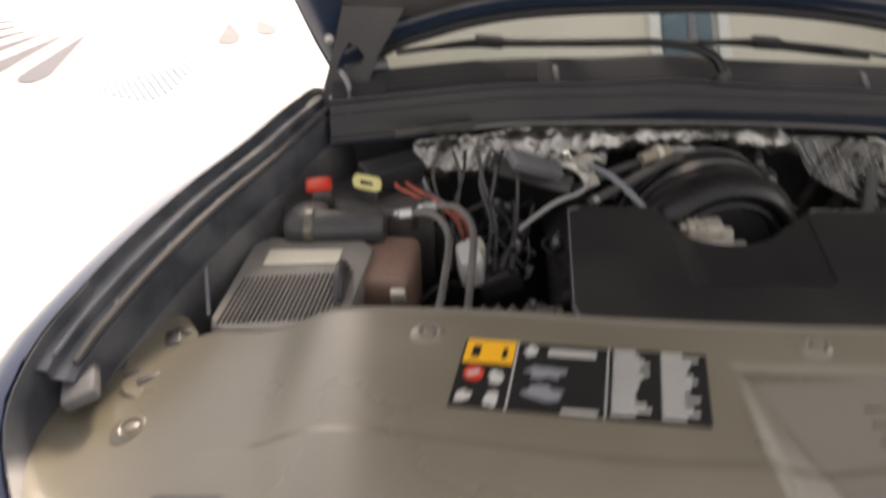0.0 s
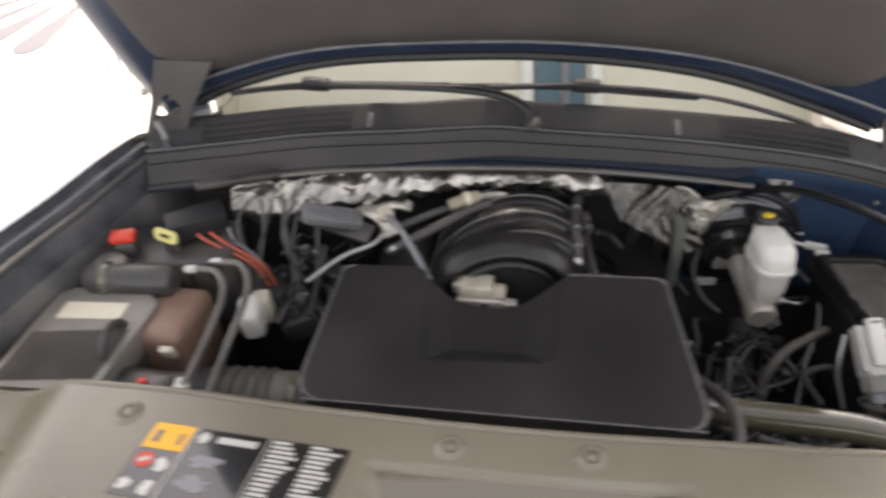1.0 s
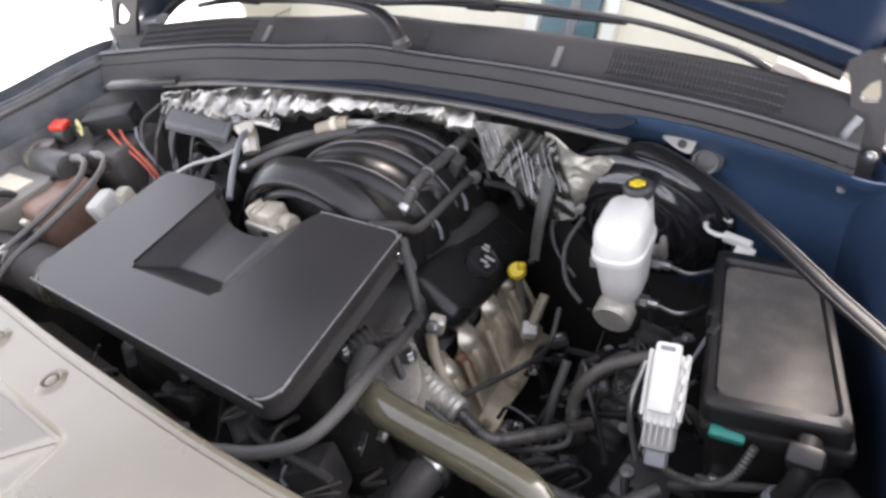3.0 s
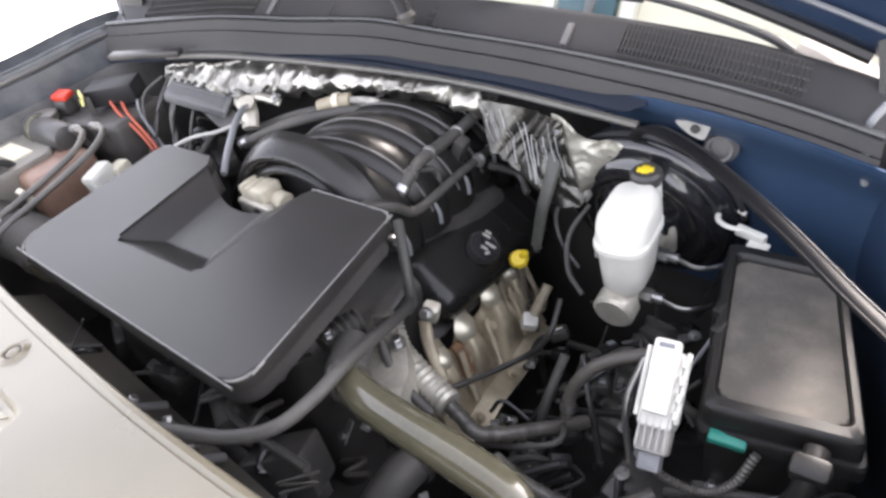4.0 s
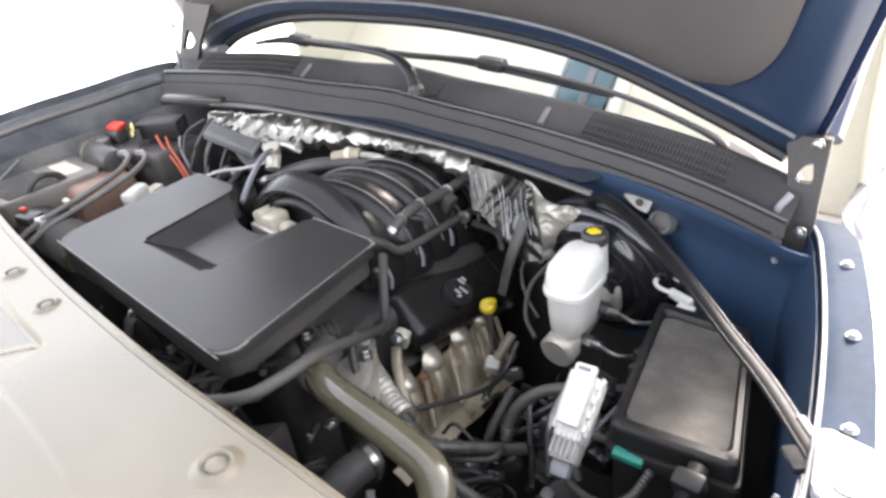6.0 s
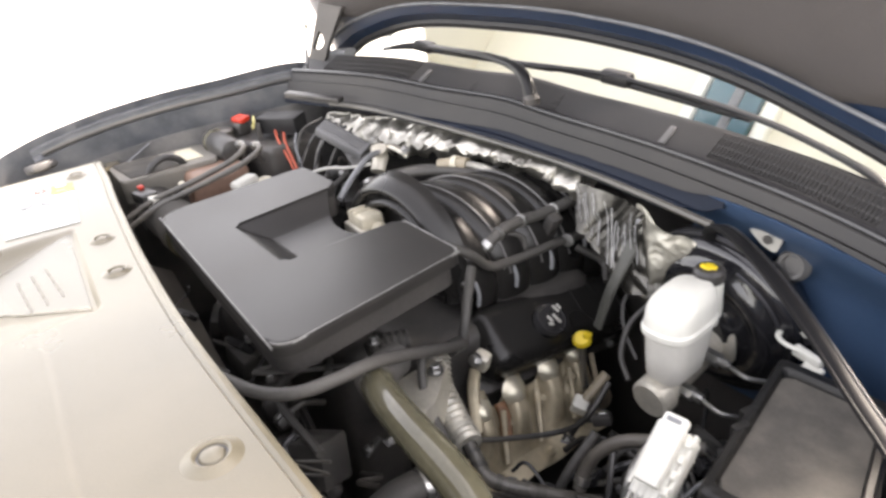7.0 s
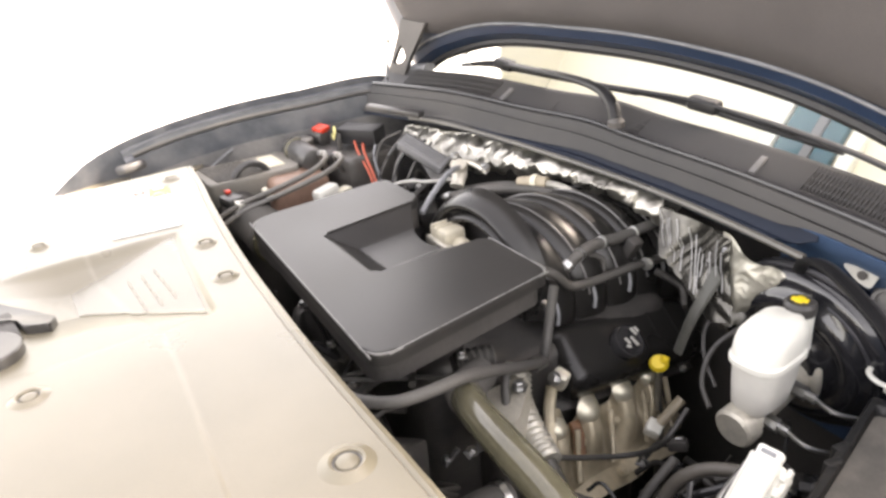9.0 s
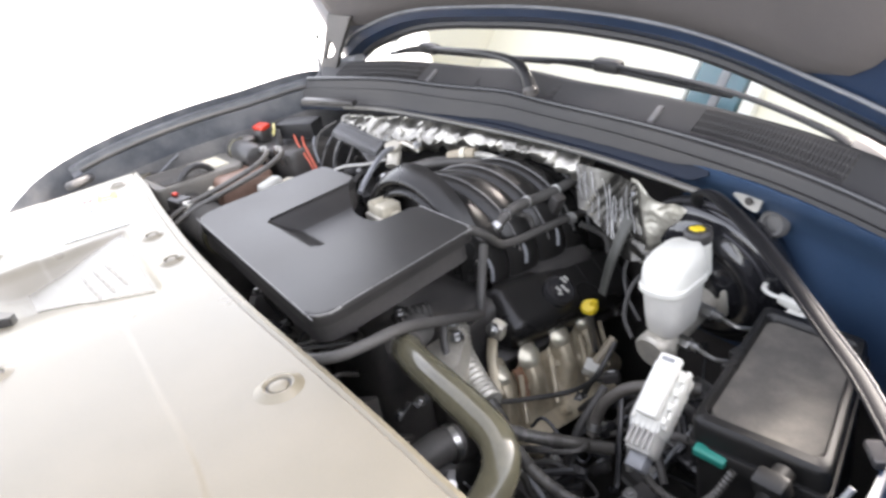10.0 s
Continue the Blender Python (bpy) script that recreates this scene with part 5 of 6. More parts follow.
def bay_floor():
    """Dark lumps, brackets and wires low in the bay."""
    rng = random.Random(11)
    spots = ((0.44, 0.16, 0.74), (0.52, 0.10, 0.72), (0.58, 0.20, 0.76), (0.66, 0.12, 0.78), (0.48, 0.36, 0.72), (0.56, 0.36, 0.74), (0.40, 0.04, 0.74), (0.36, -0.06, 0.72), (0.70, 0.05, 0.80), (0.78, 0.08, 0.82), (0.20, -0.02, 0.86), (0.08, 0.0, 0.88), (-0.08, 0.02, 0.88), (-0.22, 0.04, 0.88), (-0.36, 0.30, 0.94), (-0.44, 0.36, 0.96), (-0.34, 0.40, 0.98), (-0.30, 0.20, 0.92))
    for x, y, z in spots:
        root = thing("bracket", "dark stamped bracket with bolts low in the bay", "bracket", "low brackets")
        a = rng.uniform(-40, 40)
        part("plate", box((x, y, z), (rng.uniform(0.05, 0.10), rng.uniform(0.04, 0.08), rng.uniform(0.03, 0.07)), (rng.uniform(-20, 20), rng.uniform(-20, 20), a), 0.008, 2), rng.choice([M_BLACK, M_BLACK, M_GLOSS, M_RUBBER]), root)
        part("bolt", bolt((x + rng.uniform(-0.02, 0.02), y, z + 0.036), 0.007, 0.01), M_STEEL, root)
    for k in range(16):
        x, y, z = spots[k % len(spots)]
        root = thing("wire", "thin black wire low in the bay", "wire", "loose wires")
        pts = [(x + rng.uniform(-0.10, 0.10), y + rng.uniform(-0.08, 0.10), z + 0.05 + rng.uniform(-0.03, 0.06)) for _ in range(4)]
        part("run", tube(pts, rng.choice([0.003, 0.004, 0.006]), 8, 6), rng.choice([M_RUBBER, M_GLOSS, M_RUBBER, M_GREY]), root)
    kit = ((0.36, 0.58, 0.00, 0.42, 0.72, 0.83, 40), (0.42, 0.60, 0.28, 0.46, 0.74, 0.83, 18), (0.58, 0.76, 0.04, 0.20, 0.76, 0.86, 12), (-0.44, -0.22, 0.22, 0.46, 0.94, 1.05, 20), (0.20, 0.36, -0.12, 0.08, 0.80, 0.92, 10), (-0.30, 0.18, -0.12, -0.02, 0.90, 0.99, 12))
    for x0, x1, y0, y1, z0, z1, n in kit:
        for k in range(n):
            p = Vector((rng.uniform(x0, x1), rng.uniform(y0, y1), rng.uniform(z0, z1)))
            kind = rng.random()
            if kind < 0.45:
                root = thing("wire", "thin dusty wire low in the bay", "wire", "loose wires")
                d = Vector((rng.uniform(-1, 1), rng.uniform(-1, 1), rng.uniform(-0.5, 0.6))) * 0.06
                w = Vector((rng.uniform(-1, 1), rng.uniform(-1, 1), rng.uniform(-1, 1))) * 0.025
                part("run", tube([p - d, p - d * 0.3 + w, p + d * 0.4 - w, p + d], rng.choice([0.0020, 0.0030, 0.0045, 0.006]), 8, 6), rng.choice([M_WIPER, M_GLOSS, M_GLOSS, M_LOOM, M_WIPER, M_TUBE]), root)
            elif kind < 0.75:
                root = thing("plug_connector", "small dark plug connector on a wire", "connector", "small plugs")
                r = (rng.uniform(-30, 30), rng.uniform(-30, 30), rng.uniform(-90, 90))
                m = pose(*p, *r)
                bm = box((0, 0, 0), (0.030, 0.020, 0.018), (0, 0, 0), 0.004)
                bm.transform(m)
                part("shell", bm, rng.choice([M_WIPER, M_GLOSS, M_BLACK]), root)
                bm = box((0.004, 0, 0.011), (0.012, 0.010, 0.004), (0, 0, 0), 0.001, 1)
                bm.transform(m)
                part("latch", bm, rng.choice([M_GREY, M_GLOSS, M_STEEL]), root)
                bm = tube([(-0.014, 0, 0), (-0.035, 0.004, -0.004), (-0.06, 0.0, -0.03)], 0.005, 8, 4)
                bm.transform(m)
                part("lead", bm, M_LOOM, root)
            else:
                root = thing("bolted_lug", "small bare steel lug with bolt", "lug", "bolted lugs")
                m = pose(*p, rng.uniform(-40, 40), rng.uniform(-40, 40), rng.uniform(-90, 90))
                bm = box((0, 0, 0), (0.034, 0.014, 0.004), (0, 0, 0), 0.0015, 1)
                bm.transform(m)
                part("lug", bm, M_GREYDARK, root)
                bm = bolt((0.006, 0, 0.002), 0.006, 0.008)
                bm.transform(m)
                part("bolt", bm, M_STEEL, root)
    fan = thing("fan_shroud", "black radiator fan shroud in front of engine", "fan shroud")
    part("shroud_top", sheet(lambda u, v: (mix(-0.42, 0.36, u), mix(-0.150, -0.020, v) - 0.10 * (u - 0.3), mix(1.030, 0.925, v) + 0.006 * math.sin(9 * u)), 30, 8, 0.003), M_LID, fan, "dusty sloping top of the shroud")
    for x in (-0.18, 0.02, 0.16):
        part("top_rib", tube([(x, -0.120 - 0.128 * (x + 0.19), 1.020), (x + 0.02, -0.070 - 0.128 * (x + 0.19), 0.985), (x + 0.03, -0.030 - 0.128 * (x + 0.19), 0.950)], 0.006, 8, 4), M_GREYDARK, fan)
    part("shroud", box((0.03, -0.20, 0.84), (0.95, 0.05, 0.46), (0, 0, 0), 0.02, 2), M_BLACK, fan)
    for k in range(5):
        part("stiffener", tube([(-0.25 + 0.14 * k, -0.172, 1.06), (-0.24 + 0.14 * k, -0.155, 0.98), (-0.24 + 0.14 * k, -0.165, 0.80)], 0.012, 8, 4), M_GLOSS, fan)
    for k, x in enumerate((-0.12, 0.05)):
        w = thing("pulley", "dark belt pulley in front of the engine", "pulley", "belt pulleys")
        part("wheel", lathe([(0.01, 0.0), (0.03, 0.004), (0.055, 0.004), (0.06, 0.012), (0.054, 0.016), (0.06, 0.02), (0.054, 0.024), (0.06, 0.028), (0.05, 0.034)], pose(x, 0.04, 0.90 - 0.10 * k, 90, 0, 0), 28), M_BLACK, w)


engine_cover()
intake_manifold()
valve_cover()
engine_block()
engine_hoses()
bay_floor()


# ---- driver's side ----
def brakes():
    root = thing("brake_booster", "round black brake booster on the firewall", "brake booster")
    m = pose(0.470, 0.530, 0.960, 100, 0, -2)
    part("shell", lathe([(0.02, 0.05), (0.046, 0.047), (0.058, 0.040), (0.066, 0.030), (0.074, 0.029), (0.082, 0.034), (0.092, 0.034), (0.100, 0.028), (0.108, 0.018), (0.116, 0.016), (0.124, 0.012), (0.129, 0.004), (0.130, -0.004), (0.138, -0.006), (0.138, -0.016), (0.126, -0.03), (0.10, -0.07)], m, 64), M_BOOST, root, sharp=60)
    bm = tube([(0.134 * math.cos(q), 0.134 * math.sin(q), 0.000) for q in np.linspace(0.1, 3.3, 18)], 0.0040, 8, 3)
    bm.transform(m)
    part("crimped_rim", bm, M_STEELDARK, root)
    # two thin steel arcs added as the bright sheen on the shell
    for q0, q1, r in ((0.35, 1.15, 0.112), (1.9, 2.7, 0.112)):
        bm = tube([(r * math.cos(q), r * math.sin(q), 0.0195) for q in np.linspace(q0, q1, 10)], 0.0022, 8, 3)
        bm.transform(m)
        part("sheen_arc", bm, M_STEELDARK, root)
    hose = thing("vacuum_hose", "thin grey vacuum hose from the booster valve", "hose")
    part("run", tube([(0.380, 0.478, 1.000), (0.362, 0.468, 0.985), (0.352, 0.462, 0.955), (0.362, 0.455, 0.915), (0.388, 0.450, 0.880)], 0.0030, 8, 6), M_GREYDARK, hose)
    bm = lathe([(0.015, 0.015), (0.018, 0.018), (0.018, 0.040), (0.013, 0.044), (0.013, 0.056), (0.006, 0.058)], pose(-0.088, 0.038, 0), 18)
    bm.transform(m)
    part("check_valve", bm, M_CLEAR, root, "grey plastic check valve")
    part("sticker", box((0.425, 0.470, 0.900), (0.036, 0.003, 0.016), (-10, 0, 0), 0), M_LABELWHITE, root, "small white sticker")
    mc = thing("master_cylinder", "aluminium brake master cylinder with fittings", "master cylinder")
    part("barrel", tube([(0.485, 0.50, 0.945), (0.493, 0.36, 0.925)], 0.024, 20, 4), M_ALU, mc)
    part("end_cap", lathe([(0.010, 0.026), (0.024, 0.026), (0.028, 0.022), (0.028, 0.0)], pose(0.494, 0.366, 0.9255, 98, 0, 0), 24), M_ALU, mc)
    part("flange", box((0.480, 0.488, 0.945), (0.09, 0.012, 0.05), (0, 0, 0), 0.006), M_ALU, mc)
    for y, z in ((0.385, 0.93), (0.44, 0.955)):
        part("fitting", tube([(0.505, y, z), (0.532, y, z - 0.002)], 0.010, 6, 3), M_STEEL, mc)
        part("collar", tube([(0.532, y, z - 0.002), (0.545, y, z - 0.003)], 0.007, 10, 3), M_STEEL, mc)
        part("line", tube([(0.540, y, z - 0.002), (0.575, y - 0.005, z - 0.005), (0.600, y + 0.03, z - 0.02), (0.585, y + 0.07, z - 0.06), (0.55, y + 0.10, 0.80)], 0.0032, 8, 6), M_STEEL, mc)
    res = thing("brake_fluid_reservoir", "milky white brake fluid reservoir, yellow mark on cap", "fluid reservoir")
    m = pose(0.500, 0.378, 0.952, 0, 0, 3)

    def tank(rows, n=7):
        # rows of height, width, depth and shift along y
        bm = bmesh.new()
        rings = []
        for z, w, d, y in rows:
            w, d = w * 0.93, d * 0.95
            ring = rounded([(-w / 2, y - d / 2, z), (w / 2, y - d / 2, z), (w / 2, y + d / 2, z), (-w / 2, y + d / 2, z)], min(w, d) * 0.45, 6)
            rings.append([bm.verts.new(p) for p in ring])
        for u, v in zip(rings, rings[1:]):
            for k in range(len(u)):
                bm.faces.new((u[k], u[(k + 1) % len(u)], v[(k + 1) % len(u)], v[k]))
        bm.faces.new(rings[0])
        bm.faces.new(rings[-1][::-1])
        bm.transform(m)
        return bm

    part("lower_tank", tank([(-0.004, 0.046, 0.066, 0.006), (0.004, 0.058, 0.080, 0.008), (0.030, 0.064, 0.090, 0.012), (0.066, 0.068, 0.098, 0.016)]), M_TANKLOW, res)
    part("seam", tank([(0.064, 0.072, 0.102, 0.016), (0.067, 0.078, 0.108, 0.016), (0.074, 0.078, 0.108, 0.016), (0.077, 0.073, 0.103, 0.016)]), M_WHITE, res)
    part("upper_tank", tank([(0.075, 0.073, 0.103, 0.016), (0.096, 0.072, 0.098, 0.018), (0.104, 0.070, 0.092, 0.020), (0.106, 0.068, 0.090, 0.021), (0.115, 0.056, 0.074, 0.026), (0.117, 0.050, 0.066, 0.027)]), M_WHITE, res)
    cap = part("cap", lathe([(0.019, 0), (0.0205, 0.004), (0.0205, 0.014), (0.017, 0.018), (0.008, 0.019)], pose(0.500, 0.452, 1.060), 20), M_BLACK, res)
    part("neck", tube([(0.500, 0.452, 1.01), (0.500, 0.452, 1.062)], 0.019, 16, 3), M_WHITE, res)
    bm = box((0, 0, 0.020), (0.021, 0.009, 0.003), (0, 0, 15), 0.001)
    box((0, 0, 0.0202), (0.010, 0.016, 0.003), (0, 0, 15), 0.001, bm=bm)
    bm.transform(pose(0.500, 0.450, 1.060))
    part("mark", bm, M_YELLOW, cap, "yellow warning mark")


def fuse_box():
    root = thing("fuse_box", "black fuse box with dusty recessed lid", "fuse box")
    quad = [(0.658, 0.200), (0.806, 0.225), (0.735, 0.462), (0.605, 0.452)]
    c = Vector((0.705, 0.327))
    z = lambda x, y: 0.984 - 0.07 * (x - 0.65) + 0.02 * (y - 0.33)

    def ring(k, r=0.012):
        return [(p.x, p.y) for p in rounded([(*(c + (Vector(q) - c) * k), 0) for q in quad], r)]

    def loft(rows):
        bm = bmesh.new()
        loops = [[bm.verts.new((x, y, z(x, y) + dz)) for x, y in ring(k)] for k, dz in rows]
        for a, b in zip(loops, loops[1:]):
            for q in range(len(a)):
                bm.faces.new((a[q], a[(q + 1) % len(a)], b[(q + 1) % len(b)], b[q]))
        bm.faces.new(loops[-1])
        bm.faces.new(loops[0][::-1])
        return bm

    part("lid", loft([(1.0, -0.026), (1.0, -0.006), (0.985, 0.001), (0.955, 0.004), (0.865, 0.0045), (0.845, 0.002), (0.83, -0.006), (0.82, -0.0065)]), M_CASE, root)
    part("lid_panel", prism(ring(0.815), lambda x, y: z(x, y) - 0.003, 0.02, 0.003), M_FUSELID, root, "dusty sunken lid panel")
    part("body_rim", loft([(1.0, -0.050), (1.05, -0.048), (1.06, -0.030), (1.04, -0.026), (1.0, -0.0255)]), M_CASE, root)
    part("body", prism(ring(0.97, 0.014), lambda x, y: z(x, y) - 0.04, 0.17, 0.0), M_CASE, root)
    part("lock_tab", box((0.686, 0.198, 0.946), (0.038, 0.014, 0.012), (12, 9, 9), 0.003), M_TEAL, root, "teal plastic lock tab")
    for q in ((0.640, 0.31), (0.632, 0.34)):
        part("side_latch", box((q[0], q[1], 0.975), (0.012, 0.022, 0.03), (0, 0, -12), 0.003), M_CASE, root)
    w = thing("cable_duct", "thick black cable duct under the fuse box", "duct")
    part("duct", tube([(0.766, 0.210, 0.965), (0.766, 0.186, 0.958), (0.761, 0.175, 0.930), (0.745, 0.172, 0.890), (0.720, 0.168, 0.855), (0.69, 0.14, 0.80)], 0.012, 12, 6), M_CASE, w)
    part("sleeve", box((0.766, 0.186, 0.962), (0.036, 0.024, 0.032), (20, 0, 0), 0.006), M_CASE, w)
    part("tie", tube([(0.749, 0.1725, 0.899), (0.744, 0.172, 0.889)], 0.0152, 12, 2), M_GREY, w)


def washer_corner():
    """Low things between the fuse box and the radiator cover."""
    pump = thing("ribbed_canister", "black ribbed plastic canister low beside the apron", "canister")
    part("can", tube([(0.800, 0.20, 0.88), (0.790, 0.215, 0.84), (0.785, 0.225, 0.76)], 0.027, 20, 8, ribs=7, depth=0.003), M_CASE, pump)
    part("cap", lathe([(0.016, 0.0), (0.024, 0.0), (0.024, 0.012), (0.018, 0.016)], pose(0.801, 0.198, 0.880, 15, 0, 0), 20), M_CASE, pump)
    box2 = thing("control_module", "grey oblong control module low in the bay", "module")
    part("case", box((0.762, 0.183, 0.810), (0.085, 0.055, 0.04), (10, 0, 8), 0.008, 3), M_GREYDARK, box2)
    part("plug", box((0.712, 0.176, 0.808), (0.03, 0.04, 0.03), (10, 0, 8), 0.004), M_BLACK, box2)
    slot = thing("slotted_panel", "black slotted plastic panel low in the bay", "panel")
    part("base", box((0.622, 0.080, 0.832), (0.10, 0.075, 0.020), (0, 0, 6), 0.005), M_BLACK, slot)
    for k in range(6):
        part("slot_bar", box((0.586 + 0.014 * k, 0.080 + 0.0015 * k, 0.845), (0.006, 0.062, 0.008), (0, 0, 6), 0.002, 1), M_GREYDARK, slot)
    knob = thing("filler_cap", "dusty grey screw cap on a black neck", "cap")
    part("cap", lathe([(0.030, 0), (0.032, 0.005), (0.032, 0.018), (0.026, 0.024), (0.010, 0.025)], pose(0.700, 0.088, 0.852), 24), M_DUSTY, knob)
    part("neck", tube([(0.700, 0.085, 0.77), (0.700, 0.085, 0.852)], 0.022, 14, 3), M_BLACK, knob)
    stud = thing("capped_stud", "small silver cap on a stud", "stud")
    part("cap", lathe([(0.009, 0), (0.010, 0.004), (0.007, 0.009), (0.003, 0.010)], pose(0.655, 0.150, 0.835), 16), M_CLEAR, stud)
    part("stud", tube([(0.656, 0.148, 0.76), (0.656, 0.148, 0.836)], 0.007, 10, 3), M_STEEL, stud)


def connector():
    root = thing("module_connector", "off-white module connector with lever on bracket", "connector")
    m = pose(0.617, 0.206, 0.982, 36, 0, 6)
    for name, c, s, mat in (("housing", (0, 0, -0.004), (0.036, 0.082, 0.040), M_WHITE), ("lever", (0, 0.012, 0.024), (0.028, 0.078, 0.014), M_WHITE), ("lever_slot", (0, 0.044, 0.0315), (0.016, 0.005, 0.002), M_GREY),
                            ("collar", (0, -0.052, -0.006), (0.034, 0.030, 0.032), M_CLEAR), ("side_rail", (-0.0205, 0.005, 0.008), (0.005, 0.075, 0.012), M_WHITE), ("side_rail", (0.0205, 0.005, 0.008), (0.005, 0.075, 0.012), M_WHITE), ("neck", (0, -0.075, -0.010), (0.024, 0.022, 0.024), M_GREY)):
        bm = box(c, s, (0, 0, 0), min(0.004, min(s) * 0.3))
        bm.transform(m)
        part(name, bm, mat, root)
    for k in range(5):
        bm = box((-0.014 + 0.007 * k, -0.045, 0.012), (0.003, 0.035, 0.008), (0, 0, 0), 0.001, 1)
        bm.transform(m)
        part("rib", bm, M_CLEAR, root)
    for k in range(4):
        bm = box((0.0195, -0.024 + 0.018 * k, 0.016), (0.006, 0.009, 0.010), (0, 0, 0), 0.001, 1)
        bm.transform(m)
        part("latch_tooth", bm, M_WHITE, root)
    part("loom", tube([(0.611, 0.152, 0.932), (0.612, 0.166, 0.903), (0.636, 0.166, 0.884), (0.672, 0.170, 0.880), (0.700, 0.176, 0.906), (0.716, 0.196, 0.942)], 0.0050, 10, 6, ribs=40, depth=0.0006), M_TUBE, root)
    part("bracket", tube([(0.585, 0.235, 0.99), (0.575, 0.20, 0.94), (0.590, 0.17, 0.88)], 0.004, 8, 4), M_STEEL, root)


def side_clip():
    root = thing("retainer_clip", "white plastic retainer clip beside the fuse box", "clip")
    part("body", box((0.622, 0.486, 0.980), (0.040, 0.010, 0.014), (0, 4, -14), 0.002), M_WHITE, root)
    part("pad", box((0.634, 0.476, 0.972), (0.026, 0.016, 0.006), (20, 4, -14), 0.002), M_WHITE, root)
    part("hook", tube([(0.612, 0.488, 0.983), (0.592, 0.486, 0.986), (0.578, 0.494, 0.988), (0.576, 0.512, 0.989), (0.590, 0.522, 0.988), (0.606, 0.518, 0.986)], 0.0038, 8, 5, flat=0.7), M_WHITE, root)
    part("post", box((0.628, 0.490, 0.955), (0.012, 0.008, 0.040), (0, 0, -14), 0.003), M_BLACK, root)


def brace():
    root = thing("strut_brace", "black painted tubular fender brace", "brace")
    line = [Vector(p) for p in ((0.458, 0.515, 1.078), (0.470, 0.494, 1.100), (0.490, 0.470, 1.124), (0.52, 0.446, 1.140), (0.56, 0.417, 1.146), (0.62, 0.375, 1.143), (0.69, 0.330, 1.126), (0.76, 0.284, 1.102), (0.82, 0.232, 1.097), (0.885, 0.160, 1.096))]
    part("bar", tube(line, 0.0086, 14, 6, flat=0.6), M_BRACE, root)
    across = Vector((0.62, 0.78, 0))
    # one flange in brighter steel stands in for the highlight along that edge
    for q, r, mat in ((1, 0.0013, M_STEELDARK), (-1, 0.0018, M_BRACE)):
        part("flange", tube([p + across * 0.0080 * q + Vector((0, 0, 0.0030)) for p in line], r, 8, 6), mat, root)
    part("mount_plate", prism([(p.x, p.y) for p in rounded([(-0.006, -0.009, 0), (0.012, -0.015, 0), (0.023, 0.016, 0), (-0.028, 0.009, 0)], 0.005)], 0.0, 0.004, 0.001, 2, m=pose(0.537, 0.520, 1.102, 90, 0, 0)), M_CLEAR, root, "pale mounting plate")
    part("end_block", box((0.458, 0.512, 1.080), (0.020, 0.020, 0.012), (20, -20, 35), 0.004), M_WIPER, root)
    part("mount_hole", lathe([(0.001, 0.0), (0.006, 0.0), (0.006, 0.002)], pose(0.539, 0.516, 1.106, 90, 0, 0), 16), M_DEEP, root)
    part("foot", box((0.880, 0.160, 1.094), (0.04, 0.03, 0.010), (0, 0, 40), 0.004), M_GLOSS, root)
    part("end_plate", box((0.873, 0.186, 1.101), (0.040, 0.008, 0.004), (0, 0, -47), 0.002), M_GREYDARK, root, "grey end plate")


def radiator_hose():
    root = thing("radiator_hose", "dusty grey upper radiator hose", "hose")
    part("hose", tube([(0.300, 0.052, 1.018), (0.36, 0.030, 1.030), (0.44, 0.016, 1.036), (0.51, 0.010, 1.030), (0.553, 0.004, 1.018), (0.574, -0.018, 0.996), (0.568, -0.065, 0.955), (0.53, -0.14, 0.90)], 0.0215, 18, 8), M_HOSE, root)
    part("spring_clamp", tube([(0.304, 0.050, 1.019), (0.326, 0.042, 1.023)], 0.0245, 20, 5, ribs=4, depth=0.0012), M_BLACK, root)
    part("clamp_ear", box((0.312, 0.034, 1.046), (0.010, 0.018, 0.012), (0, 0, 30), 0.003), M_STEEL, root)
    low = thing("coolant_hose", "black coolant hose looping under the engine cover", "hose")
    part("hose", tube([(0.04, -0.165, 1.03), (0.12, -0.142, 1.052), (0.203, -0.116, 1.062), (0.272, -0.088, 1.056), (0.318, -0.058, 1.062), (0.332, -0.015, 1.064), (0.328, 0.035, 1.058), (0.304, 0.10, 1.026), (0.280, 0.165, 0.990), (0.258, 0.215, 0.962)], 0.0080, 12, 7), M_RUBBER, low)
    part("riser", tube([(0.246, 0.232, 0.945), (0.243, 0.240, 0.975), (0.225, 0.265, 1.01), (0.200, 0.295, 1.035)], 0.0078, 12, 5), M_RUBBER, low)
    part("joint", tube([(0.258, 0.20, 0.964), (0.243, 0.232, 0.951)], 0.0115, 12, 3), M_BLACK, low)


brakes()
fuse_box()
washer_corner()
connector()
side_clip()
brace()
radiator_hose()


